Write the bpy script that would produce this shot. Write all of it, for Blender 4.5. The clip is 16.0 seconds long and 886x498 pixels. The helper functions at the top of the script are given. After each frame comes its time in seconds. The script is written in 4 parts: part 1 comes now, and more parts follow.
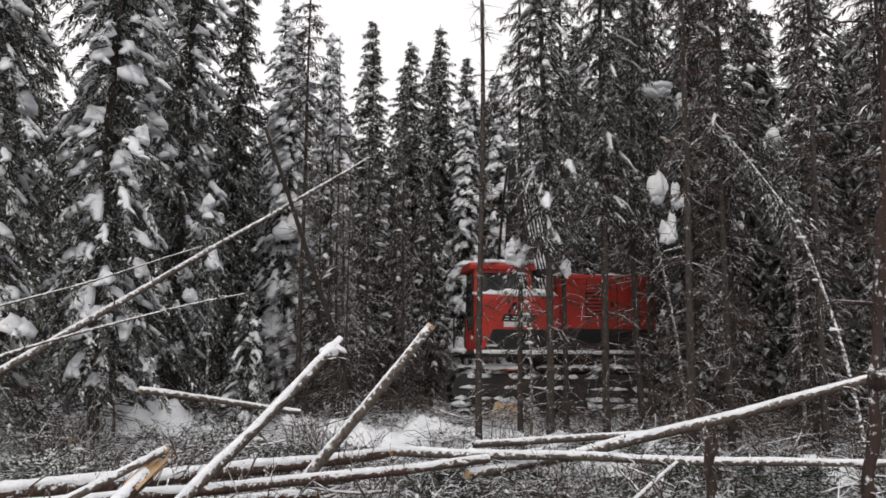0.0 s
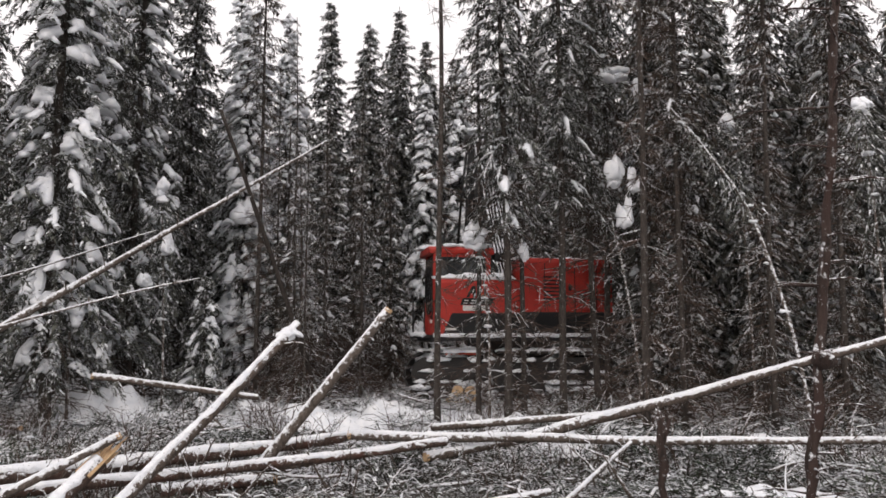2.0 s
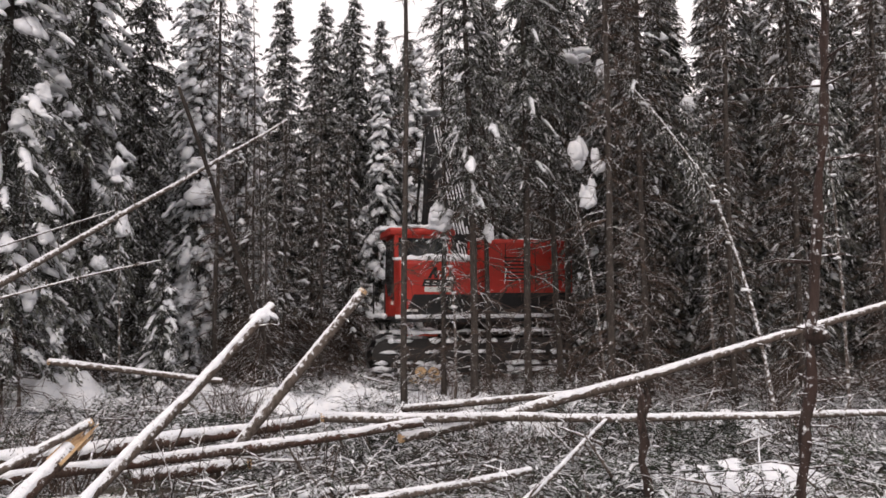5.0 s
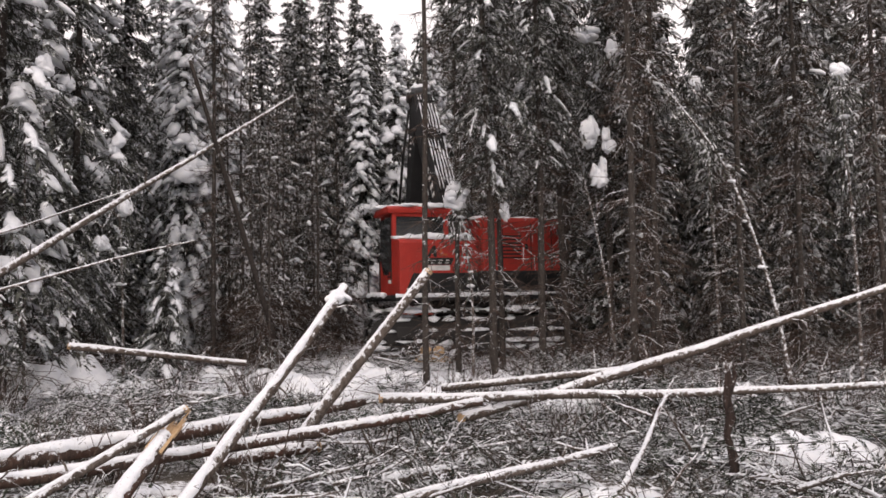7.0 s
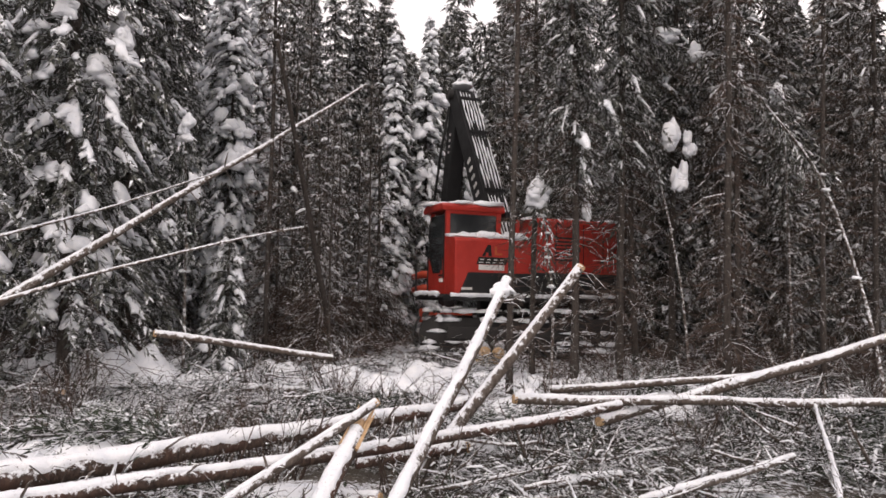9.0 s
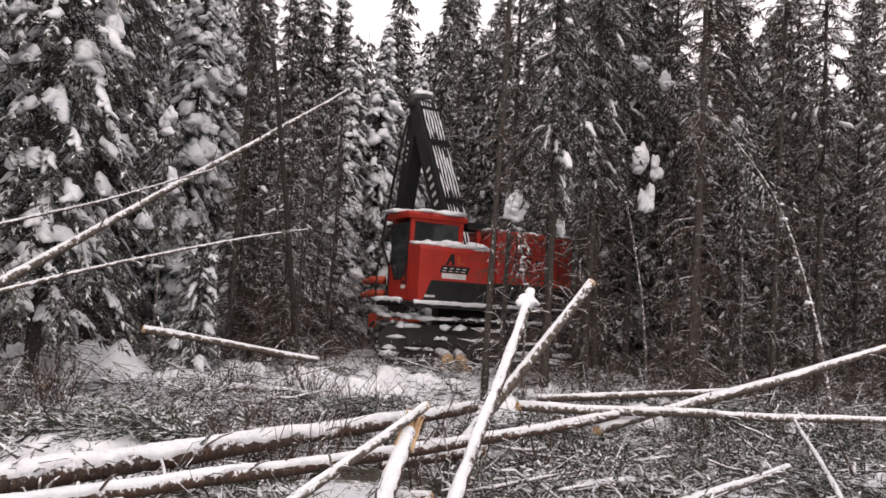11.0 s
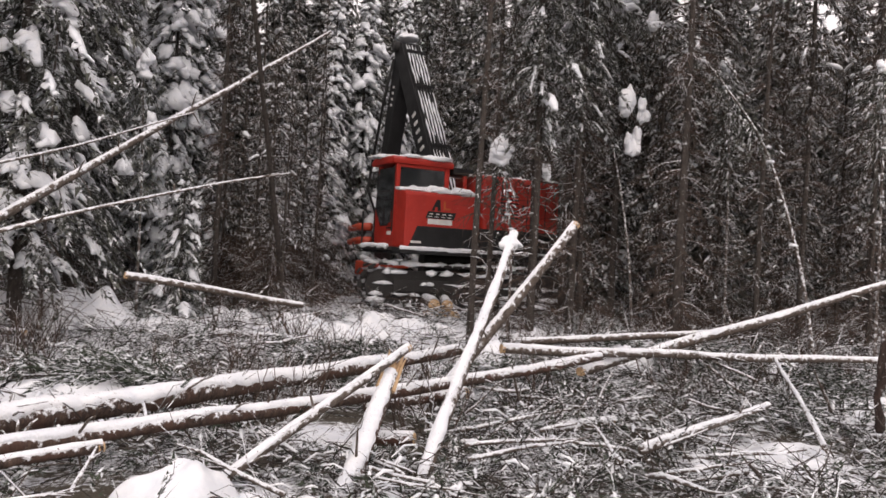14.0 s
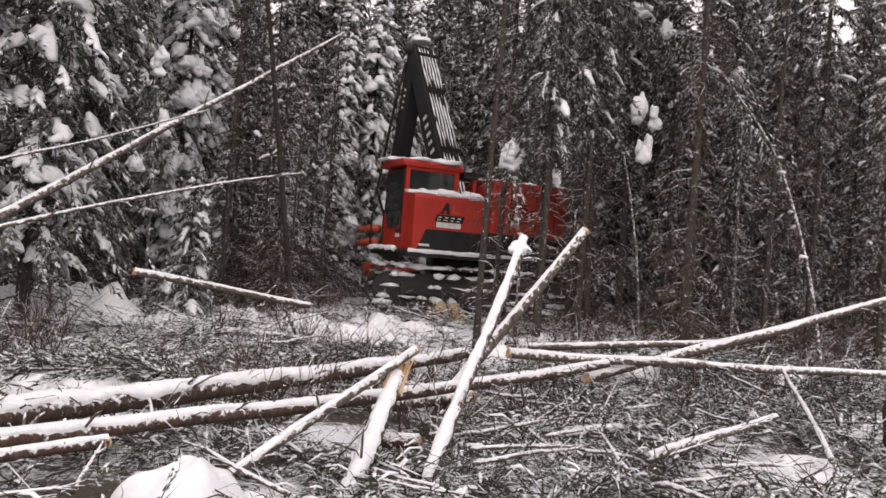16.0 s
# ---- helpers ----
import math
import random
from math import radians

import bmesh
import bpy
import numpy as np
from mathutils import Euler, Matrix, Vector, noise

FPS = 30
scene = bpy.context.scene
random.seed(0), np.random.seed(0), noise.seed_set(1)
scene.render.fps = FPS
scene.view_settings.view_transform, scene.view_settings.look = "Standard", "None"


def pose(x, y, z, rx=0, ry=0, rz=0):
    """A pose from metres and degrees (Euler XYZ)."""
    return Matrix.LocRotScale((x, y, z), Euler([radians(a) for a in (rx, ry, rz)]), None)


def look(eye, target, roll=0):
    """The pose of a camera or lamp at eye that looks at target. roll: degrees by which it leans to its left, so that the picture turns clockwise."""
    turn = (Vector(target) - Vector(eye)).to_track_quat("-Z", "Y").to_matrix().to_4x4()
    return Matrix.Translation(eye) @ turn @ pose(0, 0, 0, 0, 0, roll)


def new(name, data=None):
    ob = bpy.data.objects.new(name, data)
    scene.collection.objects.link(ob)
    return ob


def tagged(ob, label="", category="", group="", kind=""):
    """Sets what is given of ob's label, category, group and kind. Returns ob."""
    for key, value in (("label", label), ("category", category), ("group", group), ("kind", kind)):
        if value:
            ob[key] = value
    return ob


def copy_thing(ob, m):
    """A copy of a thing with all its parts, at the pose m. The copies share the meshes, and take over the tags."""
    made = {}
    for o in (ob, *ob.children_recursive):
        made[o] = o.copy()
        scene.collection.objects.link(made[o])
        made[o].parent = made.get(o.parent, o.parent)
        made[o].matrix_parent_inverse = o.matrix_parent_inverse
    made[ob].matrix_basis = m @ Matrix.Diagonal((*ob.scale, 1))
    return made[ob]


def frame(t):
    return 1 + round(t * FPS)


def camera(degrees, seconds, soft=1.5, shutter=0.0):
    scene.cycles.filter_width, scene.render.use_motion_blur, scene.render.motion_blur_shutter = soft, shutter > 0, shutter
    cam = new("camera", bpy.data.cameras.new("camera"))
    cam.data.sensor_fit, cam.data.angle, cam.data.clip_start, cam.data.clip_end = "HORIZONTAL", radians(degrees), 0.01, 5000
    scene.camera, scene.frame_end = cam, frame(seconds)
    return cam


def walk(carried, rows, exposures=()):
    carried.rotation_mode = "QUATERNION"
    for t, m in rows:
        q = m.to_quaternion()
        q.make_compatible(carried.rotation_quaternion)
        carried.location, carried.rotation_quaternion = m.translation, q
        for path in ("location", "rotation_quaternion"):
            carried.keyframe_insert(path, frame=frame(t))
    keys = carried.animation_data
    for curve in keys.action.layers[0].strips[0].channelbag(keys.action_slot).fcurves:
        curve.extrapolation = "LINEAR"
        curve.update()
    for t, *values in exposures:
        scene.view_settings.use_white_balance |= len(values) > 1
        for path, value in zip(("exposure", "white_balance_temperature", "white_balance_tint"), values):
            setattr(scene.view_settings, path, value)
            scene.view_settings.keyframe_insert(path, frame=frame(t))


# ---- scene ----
cam = camera(57.5, 16.0, 1.6)
METRES, EYE, TILT, LEAN, TURN = 4.5, 1.75, 6.3, 0.0, 0.0
PATH = [
    (0, (0.424, 0.531, 1.564), (0.377, 2.514, 1.824), 0.4),
    (0.5, (0.431, 0.535, 1.557), (0.392, 2.519, 1.809), 0.5),
    (1, (0.449, 0.532, 1.552), (0.423, 2.518, 1.792), 0.4),
    (1.5, (0.459, 0.533, 1.553), (0.455, 2.52, 1.782), 0.0),
    (2, (0.457, 0.535, 1.557), (0.508, 2.522, 1.779), 0.0),
    (2.5, (0.459, 0.533, 1.572), (0.567, 2.519, 1.787), -1.0),
    (3, (0.428, 0.54, 1.549), (0.499, 2.525, 1.785), 0.1),
    (3.5, (0.419, 0.576, 1.545), (0.501, 2.564, 1.747), -0.4),
    (4, (0.395, 0.592, 1.542), (0.492, 2.579, 1.748), -0.0),
    (4.5, (0.32, 0.6, 1.546), (0.429, 2.589, 1.727), 0.9),
    (4.7, (0.269, 0.613, 1.538), (0.402, 2.601, 1.718), 0.4),
    (7, (-1.273, 0.84, 1.594), (-0.937, 2.808, 1.713), -1.1),
    (7.5, (-1.64, 0.991, 1.539), (-1.347, 2.967, 1.638), 0.2),
    (8, (-2.153, 1.352, 1.484), (-1.809, 3.32, 1.579), -0.6),
    (8.2, (-2.337, 1.432, 1.524), (-1.971, 3.396, 1.629), -0.1),
    (10.3, (-4.261, 1.761, 1.443), (-3.677, 3.669, 1.579), 0.9),
    (10.5, (-4.326, 1.752, 1.453), (-3.692, 3.646, 1.567), 1.4),
    (11, (-4.342, 1.693, 1.467), (-3.718, 3.587, 1.62), 3.4),
    (11.5, (-4.261, 1.714, 1.459), (-3.658, 3.617, 1.589), 2.9),
    (12, (-4.255, 1.71, 1.451), (-3.65, 3.611, 1.59), 2.3),
    (12.5, (-4.252, 1.711, 1.447), (-3.616, 3.603, 1.572), 1.5),
    (13, (-4.257, 1.729, 1.432), (-3.625, 3.624, 1.533), 1.7),
    (13.5, (-4.254, 1.741, 1.419), (-3.607, 3.634, 1.46), 2.6),
    (14, (-4.255, 1.743, 1.415), (-3.596, 3.632, 1.442), 3.0),
    (14.5, (-4.269, 1.717, 1.421), (-3.619, 3.608, 1.451), 3.4),
    (15, (-4.271, 1.72, 1.416), (-3.629, 3.614, 1.448), 3.6),
    (15.5, (-4.268, 1.748, 1.407), (-3.633, 3.644, 1.443), 4.0),
    (16, (-4.268, 1.758, 1.408), (-3.627, 3.652, 1.443), 4.3),
]
walk(cam, [(t, look(eye, target, roll)) for t, eye, target, roll in PATH],
     exposures=((0, 0.18, 6500, 10), (2, 0.26, 6620, 13), (4.5, 0.34, 6750, 16), (7, 0.38, 6800, 17), (16, 0.40, 6800, 17)))

# ---- light ----
world = bpy.data.worlds.new("overcast_sky")
scene.world = world
world.use_nodes = True
wn, wl = world.node_tree.nodes, world.node_tree.links
wbg = wn["Background"]
sky = wn.new("ShaderNodeTexSky")
sky.sky_type = "NISHITA"
sky.sun_disc = False
sky.sun_elevation = radians(32)
sky.sun_rotation = radians(200)
sky.dust_density = 6.0
cloud = wn.new("ShaderNodeMix")
cloud.data_type = "RGBA"
cloud.inputs["Factor"].default_value = 0.93
wl.new(sky.outputs["Color"], cloud.inputs["A"])
cloud.inputs["B"].default_value = (10.0, 9.65, 9.62, 1)
wl.new(cloud.outputs["Result"], wbg.inputs["Color"])
wbg.inputs["Strength"].default_value = 0.1
sun = new("sun", bpy.data.lights.new("sun", "SUN"))
sun.data.energy, sun.data.angle, sun.data.color = 0.6, radians(30), (1.0, 0.97, 0.93)
sun.matrix_basis = look((-6, -14, 14), (0, 8, 0))


# ---- materials ----
def mat(name, rough=0.8, metal=0.0):
    m = bpy.data.materials.new(name)
    m.use_nodes = True
    nt = m.node_tree
    b = nt.nodes["Principled BSDF"]
    b.inputs["Roughness"].default_value = rough
    b.inputs["Metallic"].default_value = metal
    b.inputs["Specular IOR Level"].default_value = 0.3
    return m, nt, b


def coords(nt):
    return nt.nodes.new("ShaderNodeTexCoord").outputs["Object"]


def noise_tex(nt, scale, detail=4.0, rough=0.6, vec=None):
    n = nt.nodes.new("ShaderNodeTexNoise")
    n.inputs["Scale"].default_value, n.inputs["Detail"].default_value, n.inputs["Roughness"].default_value = scale, detail, rough
    nt.links.new(vec if vec else coords(nt), n.inputs["Vector"])
    return n.outputs["Fac"]


def ramp(nt, fac, *stops):
    r = nt.nodes.new("ShaderNodeValToRGB")
    while len(r.color_ramp.elements) < len(stops):
        r.color_ramp.elements.new(0.5)
    for e, (p, c) in zip(r.color_ramp.elements, stops):
        e.position = p
        e.color = (*c, 1) if len(c) == 3 else c
    nt.links.new(fac, r.inputs["Fac"])
    return r.outputs["Color"]


def grey(v):
    return (v, v, v)


def mix(nt, fac, a, b, kind="MIX"):
    n = nt.nodes.new("ShaderNodeMix")
    n.data_type, n.blend_type = "RGBA", kind
    for key, v in (("Factor", fac), ("A", a), ("B", b)):
        if isinstance(v, (int, float)):
            n.inputs[key].default_value = v
        elif isinstance(v, tuple):
            n.inputs[key].default_value = (*v, 1)
        else:
            nt.links.new(v, n.inputs[key])
    return n.outputs["Result"]


def maths(nt, op, a, b):
    n = nt.nodes.new("ShaderNodeMath")
    n.operation = op
    for i, v in enumerate((a, b)):
        if isinstance(v, (int, float)):
            n.inputs[i].default_value = v
        else:
            nt.links.new(v, n.inputs[i])
    return n.outputs[0]


def bump(nt, b, height, strength=0.5, dist=0.02):
    n = nt.nodes.new("ShaderNodeBump")
    n.inputs["Strength"].default_value, n.inputs["Distance"].default_value = strength, dist
    nt.links.new(height, n.inputs["Height"])
    nt.links.new(n.outputs["Normal"], b.inputs["Normal"])


def up_facing(nt):
    g = nt.nodes.new("ShaderNodeNewGeometry")
    s = nt.nodes.new("ShaderNodeSeparateXYZ")
    nt.links.new(g.outputs["Normal"], s.inputs[0])
    return s.outputs["Z"]


def island(nt):
    return nt.nodes.new("ShaderNodeNewGeometry").outputs["Random Per Island"]


def world_pos(nt):
    return nt.nodes.new("ShaderNodeNewGeometry").outputs["Position"]


def snow_material():
    m, nt, b = mat("snow", 0.75)
    n = noise_tex(nt, 6, 6, vec=world_pos(nt))
    nt.links.new(ramp(nt, n, (0.3, (0.70, 0.73, 0.78)), (0.65, (0.88, 0.89, 0.91))), b.inputs["Base Color"])
    bump(nt, b, noise_tex(nt, 25, 5, vec=world_pos(nt)), 0.5, 0.02)
    return m


def log_snow_material():
    """Snow on logs, sprinkled with crumbs of bark and needles."""
    m, nt, b = mat("snow_with_bark_crumbs", 0.75)
    p = world_pos(nt)
    col = ramp(nt, noise_tex(nt, 6, 6, vec=p), (0.3, (0.70, 0.73, 0.78)), (0.65, (0.88, 0.89, 0.91)))
    crumb = ramp(nt, noise_tex(nt, 34, 5, 0.75, p), (0.60, grey(0)), (0.66, grey(1)))
    patch = ramp(nt, noise_tex(nt, 5, 3, 0.6, p), (0.42, grey(0.15)), (0.60, grey(1)))
    col = mix(nt, maths(nt, "MULTIPLY", crumb, patch), col, (0.10, 0.078, 0.064))
    nt.links.new(col, b.inputs["Base Color"])
    bump(nt, b, noise_tex(nt, 30, 5, vec=p), 0.8, 0.02)
    return m


def ground_material():
    m, nt, b = mat("snow_with_litter", 0.8)
    p = world_pos(nt)
    snow = ramp(nt, noise_tex(nt, 3, 5, vec=p), (0.3, (0.68, 0.71, 0.77)), (0.65, (0.88, 0.89, 0.91)))
    litter = ramp(nt, noise_tex(nt, 60, 4, 0.7, p), (0.3, (0.035, 0.03, 0.022)), (0.7, (0.13, 0.11, 0.085)))
    big = noise_tex(nt, 0.9, 6, 0.65, p)
    fine = noise_tex(nt, 22, 4, 0.7, p)
    # the felled strip is littered more thickly than the snow before the trees
    # real litter, its extra dark also painting in shade beneath the slash
    axes = nt.nodes.new("ShaderNodeSeparateXYZ")
    nt.links.new(p, axes.inputs[0])
    strip = nt.nodes.new("ShaderNodeMapRange")
    for key, value in (("From Min", 12.0), ("From Max", 14.5), ("To Min", 0.05), ("To Max", -0.03)):
        strip.inputs[key].default_value = value
    nt.links.new(axes.outputs["Y"], strip.inputs["Value"])
    share = maths(nt, "ADD", maths(nt, "MULTIPLY", big, 0.6), maths(nt, "MULTIPLY", fine, 0.4))
    where = ramp(nt, maths(nt, "ADD", share, strip.outputs["Result"]), (0.50, grey(0.0)), (0.56, grey(1.0)))
    nt.links.new(mix(nt, where, snow, litter), b.inputs["Base Color"])
    bump(nt, b, fine, 0.6, 0.04)
    return m


def bark_material(name, dark, light, snowy=0.0, red=None):
    m, nt, b = mat(name, 0.9)
    c = coords(nt)
    mapping = nt.nodes.new("ShaderNodeMapping")
    mapping.inputs["Scale"].default_value = (1, 1, 0.35)
    nt.links.new(c, mapping.inputs["Vector"])
    n = noise_tex(nt, 30, 6, 0.7, mapping.outputs[0])
    col = ramp(nt, n, (0.3, dark), (0.7, light))
    if red:
        col = mix(nt, ramp(nt, noise_tex(nt, 2.2, 4), (0.45, grey(0)), (0.62, grey(1))), col, red)
    if snowy:
        k = maths(nt, "ADD", maths(nt, "MULTIPLY", noise_tex(nt, 16, 5, 0.75), 1.0), maths(nt, "MULTIPLY", up_facing(nt), 0.18))
        col = mix(nt, ramp(nt, k, (0.72 - snowy, grey(0)), (0.80 - snowy, grey(1))), col, (0.78, 0.80, 0.83))
    nt.links.new(col, b.inputs["Base Color"])
    bump(nt, b, n, 0.8, 0.015)
    return m


def needle_material(name, dark, light, frost, fine=9):
    """Needle sprays; a share of them, sprig by sprig, is frosted with snow."""
    m, nt, b = mat(name, 0.75)
    r = island(nt)
    col = ramp(nt, r, (0.0, dark), (1.0, light))
    k = ramp(nt, maths(nt, "FRACT", maths(nt, "MULTIPLY", r, 37.7), 0.0), (1 - frost, grey(0)), (1 - frost * 0.6, grey(1)))
    k2 = ramp(nt, noise_tex(nt, fine, 3, 0.7), (0.42, grey(0.0)), (0.55, grey(1.0)))
    col = mix(nt, maths(nt, "MULTIPLY", k, k2), col, (0.80, 0.82, 0.85))
    nt.links.new(col, b.inputs["Base Color"])
    return m


def wood_material():
    m, nt, b = mat("fresh_cut_wood", 0.7)
    n = noise_tex(nt, 18, 5)
    nt.links.new(ramp(nt, n, (0.3, (0.36, 0.22, 0.11)), (0.7, (0.60, 0.43, 0.26))), b.inputs["Base Color"])
    bump(nt, b, n, 0.4, 0.01)
    return m


def paint_material(name, base, rough, dust):
    m, nt, b = mat(name, rough)
    b.inputs["Specular IOR Level"].default_value = 0.5
    n = noise_tex(nt, 1.7, 6, 0.65)
    col = ramp(nt, n, (0.3, tuple(0.72 * v for v in base)), (0.7, base))
    speck = ramp(nt, noise_tex(nt, 28, 5, 0.75), (0.64, grey(0)), (0.74, grey(1)))
    col = mix(nt, maths(nt, "MULTIPLY", speck, dust), col, (0.75, 0.74, 0.74))
    nt.links.new(col, b.inputs["Base Color"])
    nt.links.new(ramp(nt, n, (0.3, grey(rough + 0.2)), (0.7, grey(rough))), b.inputs["Roughness"])
    return m


def plain_material(name, base, rough=0.6, metal=0.0):
    m, nt, b = mat(name, rough, metal)
    n = noise_tex(nt, 8, 5)
    nt.links.new(ramp(nt, n, (0.3, tuple(0.7 * v for v in base)), (0.7, base)), b.inputs["Base Color"])
    return m


SNOW = snow_material()
LOG_SNOW = log_snow_material()
GROUND = ground_material()
BARK = bark_material("spruce_bark", (0.018, 0.015, 0.013), (0.082, 0.068, 0.059), 0.12)
BARK_GREY = bark_material("log_bark", (0.028, 0.021, 0.017), (0.15, 0.118, 0.098), 0.14)
BARK_BROWN = bark_material("brown_log_bark", (0.018, 0.013, 0.011), (0.12, 0.080, 0.062), 0.15, (0.085, 0.042, 0.030))
BARK_RED = bark_material("peeling_red_bark", (0.010, 0.008, 0.007), (0.075, 0.050, 0.042), 0.13, (0.042, 0.025, 0.021))
BARK_FROST = bark_material("frosted_bark", (0.04, 0.031, 0.026), (0.17, 0.138, 0.116), 0.17)
BARK_PLASTERED = bark_material("snow_plastered_bark", (0.04, 0.031, 0.026), (0.15, 0.122, 0.105), 0.2)
NEEDLE = needle_material("spruce_needles", (0.034, 0.027, 0.021), (0.10, 0.081, 0.062), 0.38, 26)
NEEDLE_SNOWY = needle_material("frosted_spruce_needles", (0.034, 0.037, 0.032), (0.10, 0.103, 0.086), 0.42, 18)
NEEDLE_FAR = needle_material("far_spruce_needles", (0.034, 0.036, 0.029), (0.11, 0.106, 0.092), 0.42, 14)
DEAD = needle_material("dead_twigs", (0.032, 0.022, 0.017), (0.10, 0.068, 0.053), 0.2, 40)
SLASH_TWIG = needle_material("slash_twigs", (0.010, 0.008, 0.007), (0.066, 0.052, 0.043), 0.52, 9)
SLASH_GREEN = needle_material("slash_needles", (0.010, 0.015, 0.010), (0.055, 0.068, 0.044), 0.5, 9)
WOOD = wood_material()
RED = paint_material("red_machine_paint", (0.47, 0.028, 0.016), 0.4, 0.5)
ORANGE = paint_material("orange_red_paint", (0.55, 0.07, 0.03), 0.45, 0.4)
BLACK = paint_material("black_machine_paint", (0.008, 0.008, 0.009), 0.62, 0.08)
STEEL = paint_material("dark_track_steel", (0.016, 0.014, 0.013), 0.6, 0.25)
RUBBER = plain_material("black_rubber", (0.018, 0.018, 0.018), 0.6)
WHITE = plain_material("white_lettering", (0.75, 0.74, 0.72), 0.6)
ORANGE_DECAL = plain_material("orange_decal", (0.55, 0.13, 0.05), 0.6)
INK = plain_material("black_lettering", (0.015, 0.015, 0.015), 0.6)
GLASS, _nt, _b = mat("tinted_cab_glass", 0.08)
_b.inputs["Base Color"].default_value = (0.03, 0.035, 0.038, 1)
_b.inputs["Transmission Weight"].default_value = 0.35
_b.inputs["Specular IOR Level"].default_value = 0.5


# ---- mesh helpers ----
class Soup:
    """Gathers vertices and faces for one mesh."""

    def __init__(self):
        self.v, self.f = [], []

    def add(self, verts, faces):
        k = len(self.v)
        self.v.extend(verts)
        self.f.extend([tuple(i + k for i in f) for f in faces])

    def mesh(self, name, material, smooth=False):
        me = bpy.data.meshes.new(name)
        me.from_pydata(self.v, [], self.f)
        me.materials.append(material)
        if smooth:
            me.polygons.foreach_set("use_smooth", [True] * len(me.polygons))
        me.update()
        return me


def part(name, me, parent, label="", kind=""):
    ob = new(name, me)
    ob.parent = parent
    return tagged(ob, label, kind=kind)


def bm_mesh(name, bm, material, smooth=False):
    me = bpy.data.meshes.new(name)
    bm.to_mesh(me)
    bm.free()
    me.materials.append(material)
    if smooth:
        me.polygons.foreach_set("use_smooth", [True] * len(me.polygons))
    return me


def box_mesh(name, lo, hi, material, bevel=0.02, shear=None):
    bm = bmesh.new()
    bmesh.ops.create_cube(bm, size=1)
    for v in bm.verts:
        for i in range(3):
            v.co[i] = lo[i] if v.co[i] < 0 else hi[i]
    if shear:
        for v in bm.verts:
            v.co = Vector(shear(v.co))
    if bevel:
        bmesh.ops.bevel(bm, geom=bm.edges[:], offset=bevel, segments=2, affect="EDGES", profile=0.6)
    return bm_mesh(name, bm, material)


def prism_mesh(name, outline, lo, hi, material, bevel=0.02, axis=0):
    """An outline in the two other axes, drawn out along one axis from lo to hi."""
    bm = bmesh.new()

    def put(u, p):
        c = [p[0], p[1]]
        c.insert(axis, u)
        return bm.verts.new(c)
    a = [put(lo, p) for p in outline]
    b = [put(hi, p) for p in outline]
    bm.faces.new(a)
    bm.faces.new(b[::-1])
    for i in range(len(a)):
        j = (i + 1) % len(a)
        bm.faces.new((a[j], a[i], b[i], b[j]))
    bmesh.ops.recalc_face_normals(bm, faces=bm.faces[:])
    if bevel:
        bmesh.ops.bevel(bm, geom=bm.edges[:], offset=bevel, segments=2, affect="EDGES", profile=0.6)
    return bm_mesh(name, bm, material)


def tube(soup, pts, radii, sides=8, cap=True, wobble=0.0):
    pts = [Vector(p) for p in pts]
    rings = []
    d0 = (pts[1] - pts[0]).normalized()
    ref = Vector((0, 0, 1)) if abs(d0.z) < 0.9 else Vector((1, 0, 0))
    verts, faces = [], []
    for i, p in enumerate(pts):
        d = (pts[min(i + 1, len(pts) - 1)] - pts[max(i - 1, 0)]).normalized()
        a = d.cross(ref).normalized()
        b = a.cross(d).normalized()
        ring = []
        for k in range(sides):
            t = 2 * math.pi * k / sides
            r = radii[i] * (1 + wobble * (noise.noise(p * 3.1 + Vector((k * 1.7, 0, 0)))))
            ring.append(len(verts))
            verts.append(tuple(p + (a * math.cos(t) + b * math.sin(t)) * r))
        rings.append(ring)
    for r0, r1 in zip(rings, rings[1:]):
        for k in range(sides):
            j = (k + 1) % sides
            faces.append((r0[k], r0[j], r1[j], r1[k]))
    if cap:
        faces.append(tuple(rings[0][::-1]))
        faces.append(tuple(rings[-1]))
    soup.add(verts, faces)


def blob(soup, c, size, seed, sub=1, droop=0.0, out=(0, 0)):
    """A soft lump of snow, flattened below and hanging over at its outer end."""
    verts, faces = ICO[sub]
    rng = Vector((seed * 1.37 % 91, seed * 0.73 % 57, seed * 2.1 % 33))
    vs = []
    for v in verts:
        k = 1 + (0.45 if sub > 2 else 0.7) * noise.noise(Vector(v) * 1.3 + rng) + (0.12 if sub > 2 else 0.35) * noise.noise(Vector(v) * 3.0 + rng)
        x, y, z = v[0] * size[0] * k, v[1] * size[1] * k, v[2] * size[2] * k
        if z < 0:
            z *= 0.55
        along = x * out[0] + y * out[1]
        z -= droop * max(along, 0.0)
        vs.append((c[0] + x, c[1] + y, c[2] + z))
    soup.add(vs, faces)


def ico(sub):
    bm = bmesh.new()
    bmesh.ops.create_icosphere(bm, subdivisions=sub, radius=1)
    v = [tuple(p.co) for p in bm.verts]
    f = [tuple(q.index for q in p.verts) for p in bm.faces]
    bm.free()
    return v, f


ICO = {n: ico(n) for n in (1, 2, 3)}


# ---- ground ----
def ground_height(x, y):
    rise = 0.40 * min(max((y - 11.0) / 7.0, 0.0), 1.0)
    z = -0.24 + rise
    near = max(0.0, 1 - abs(y - 12) / 60)
    z += near * (0.16 * noise.noise(Vector((x * 0.45, y * 0.45, 3.0))) + 0.07 * noise.noise(Vector((x * 1.6, y * 1.6, 8.0))))
    return z


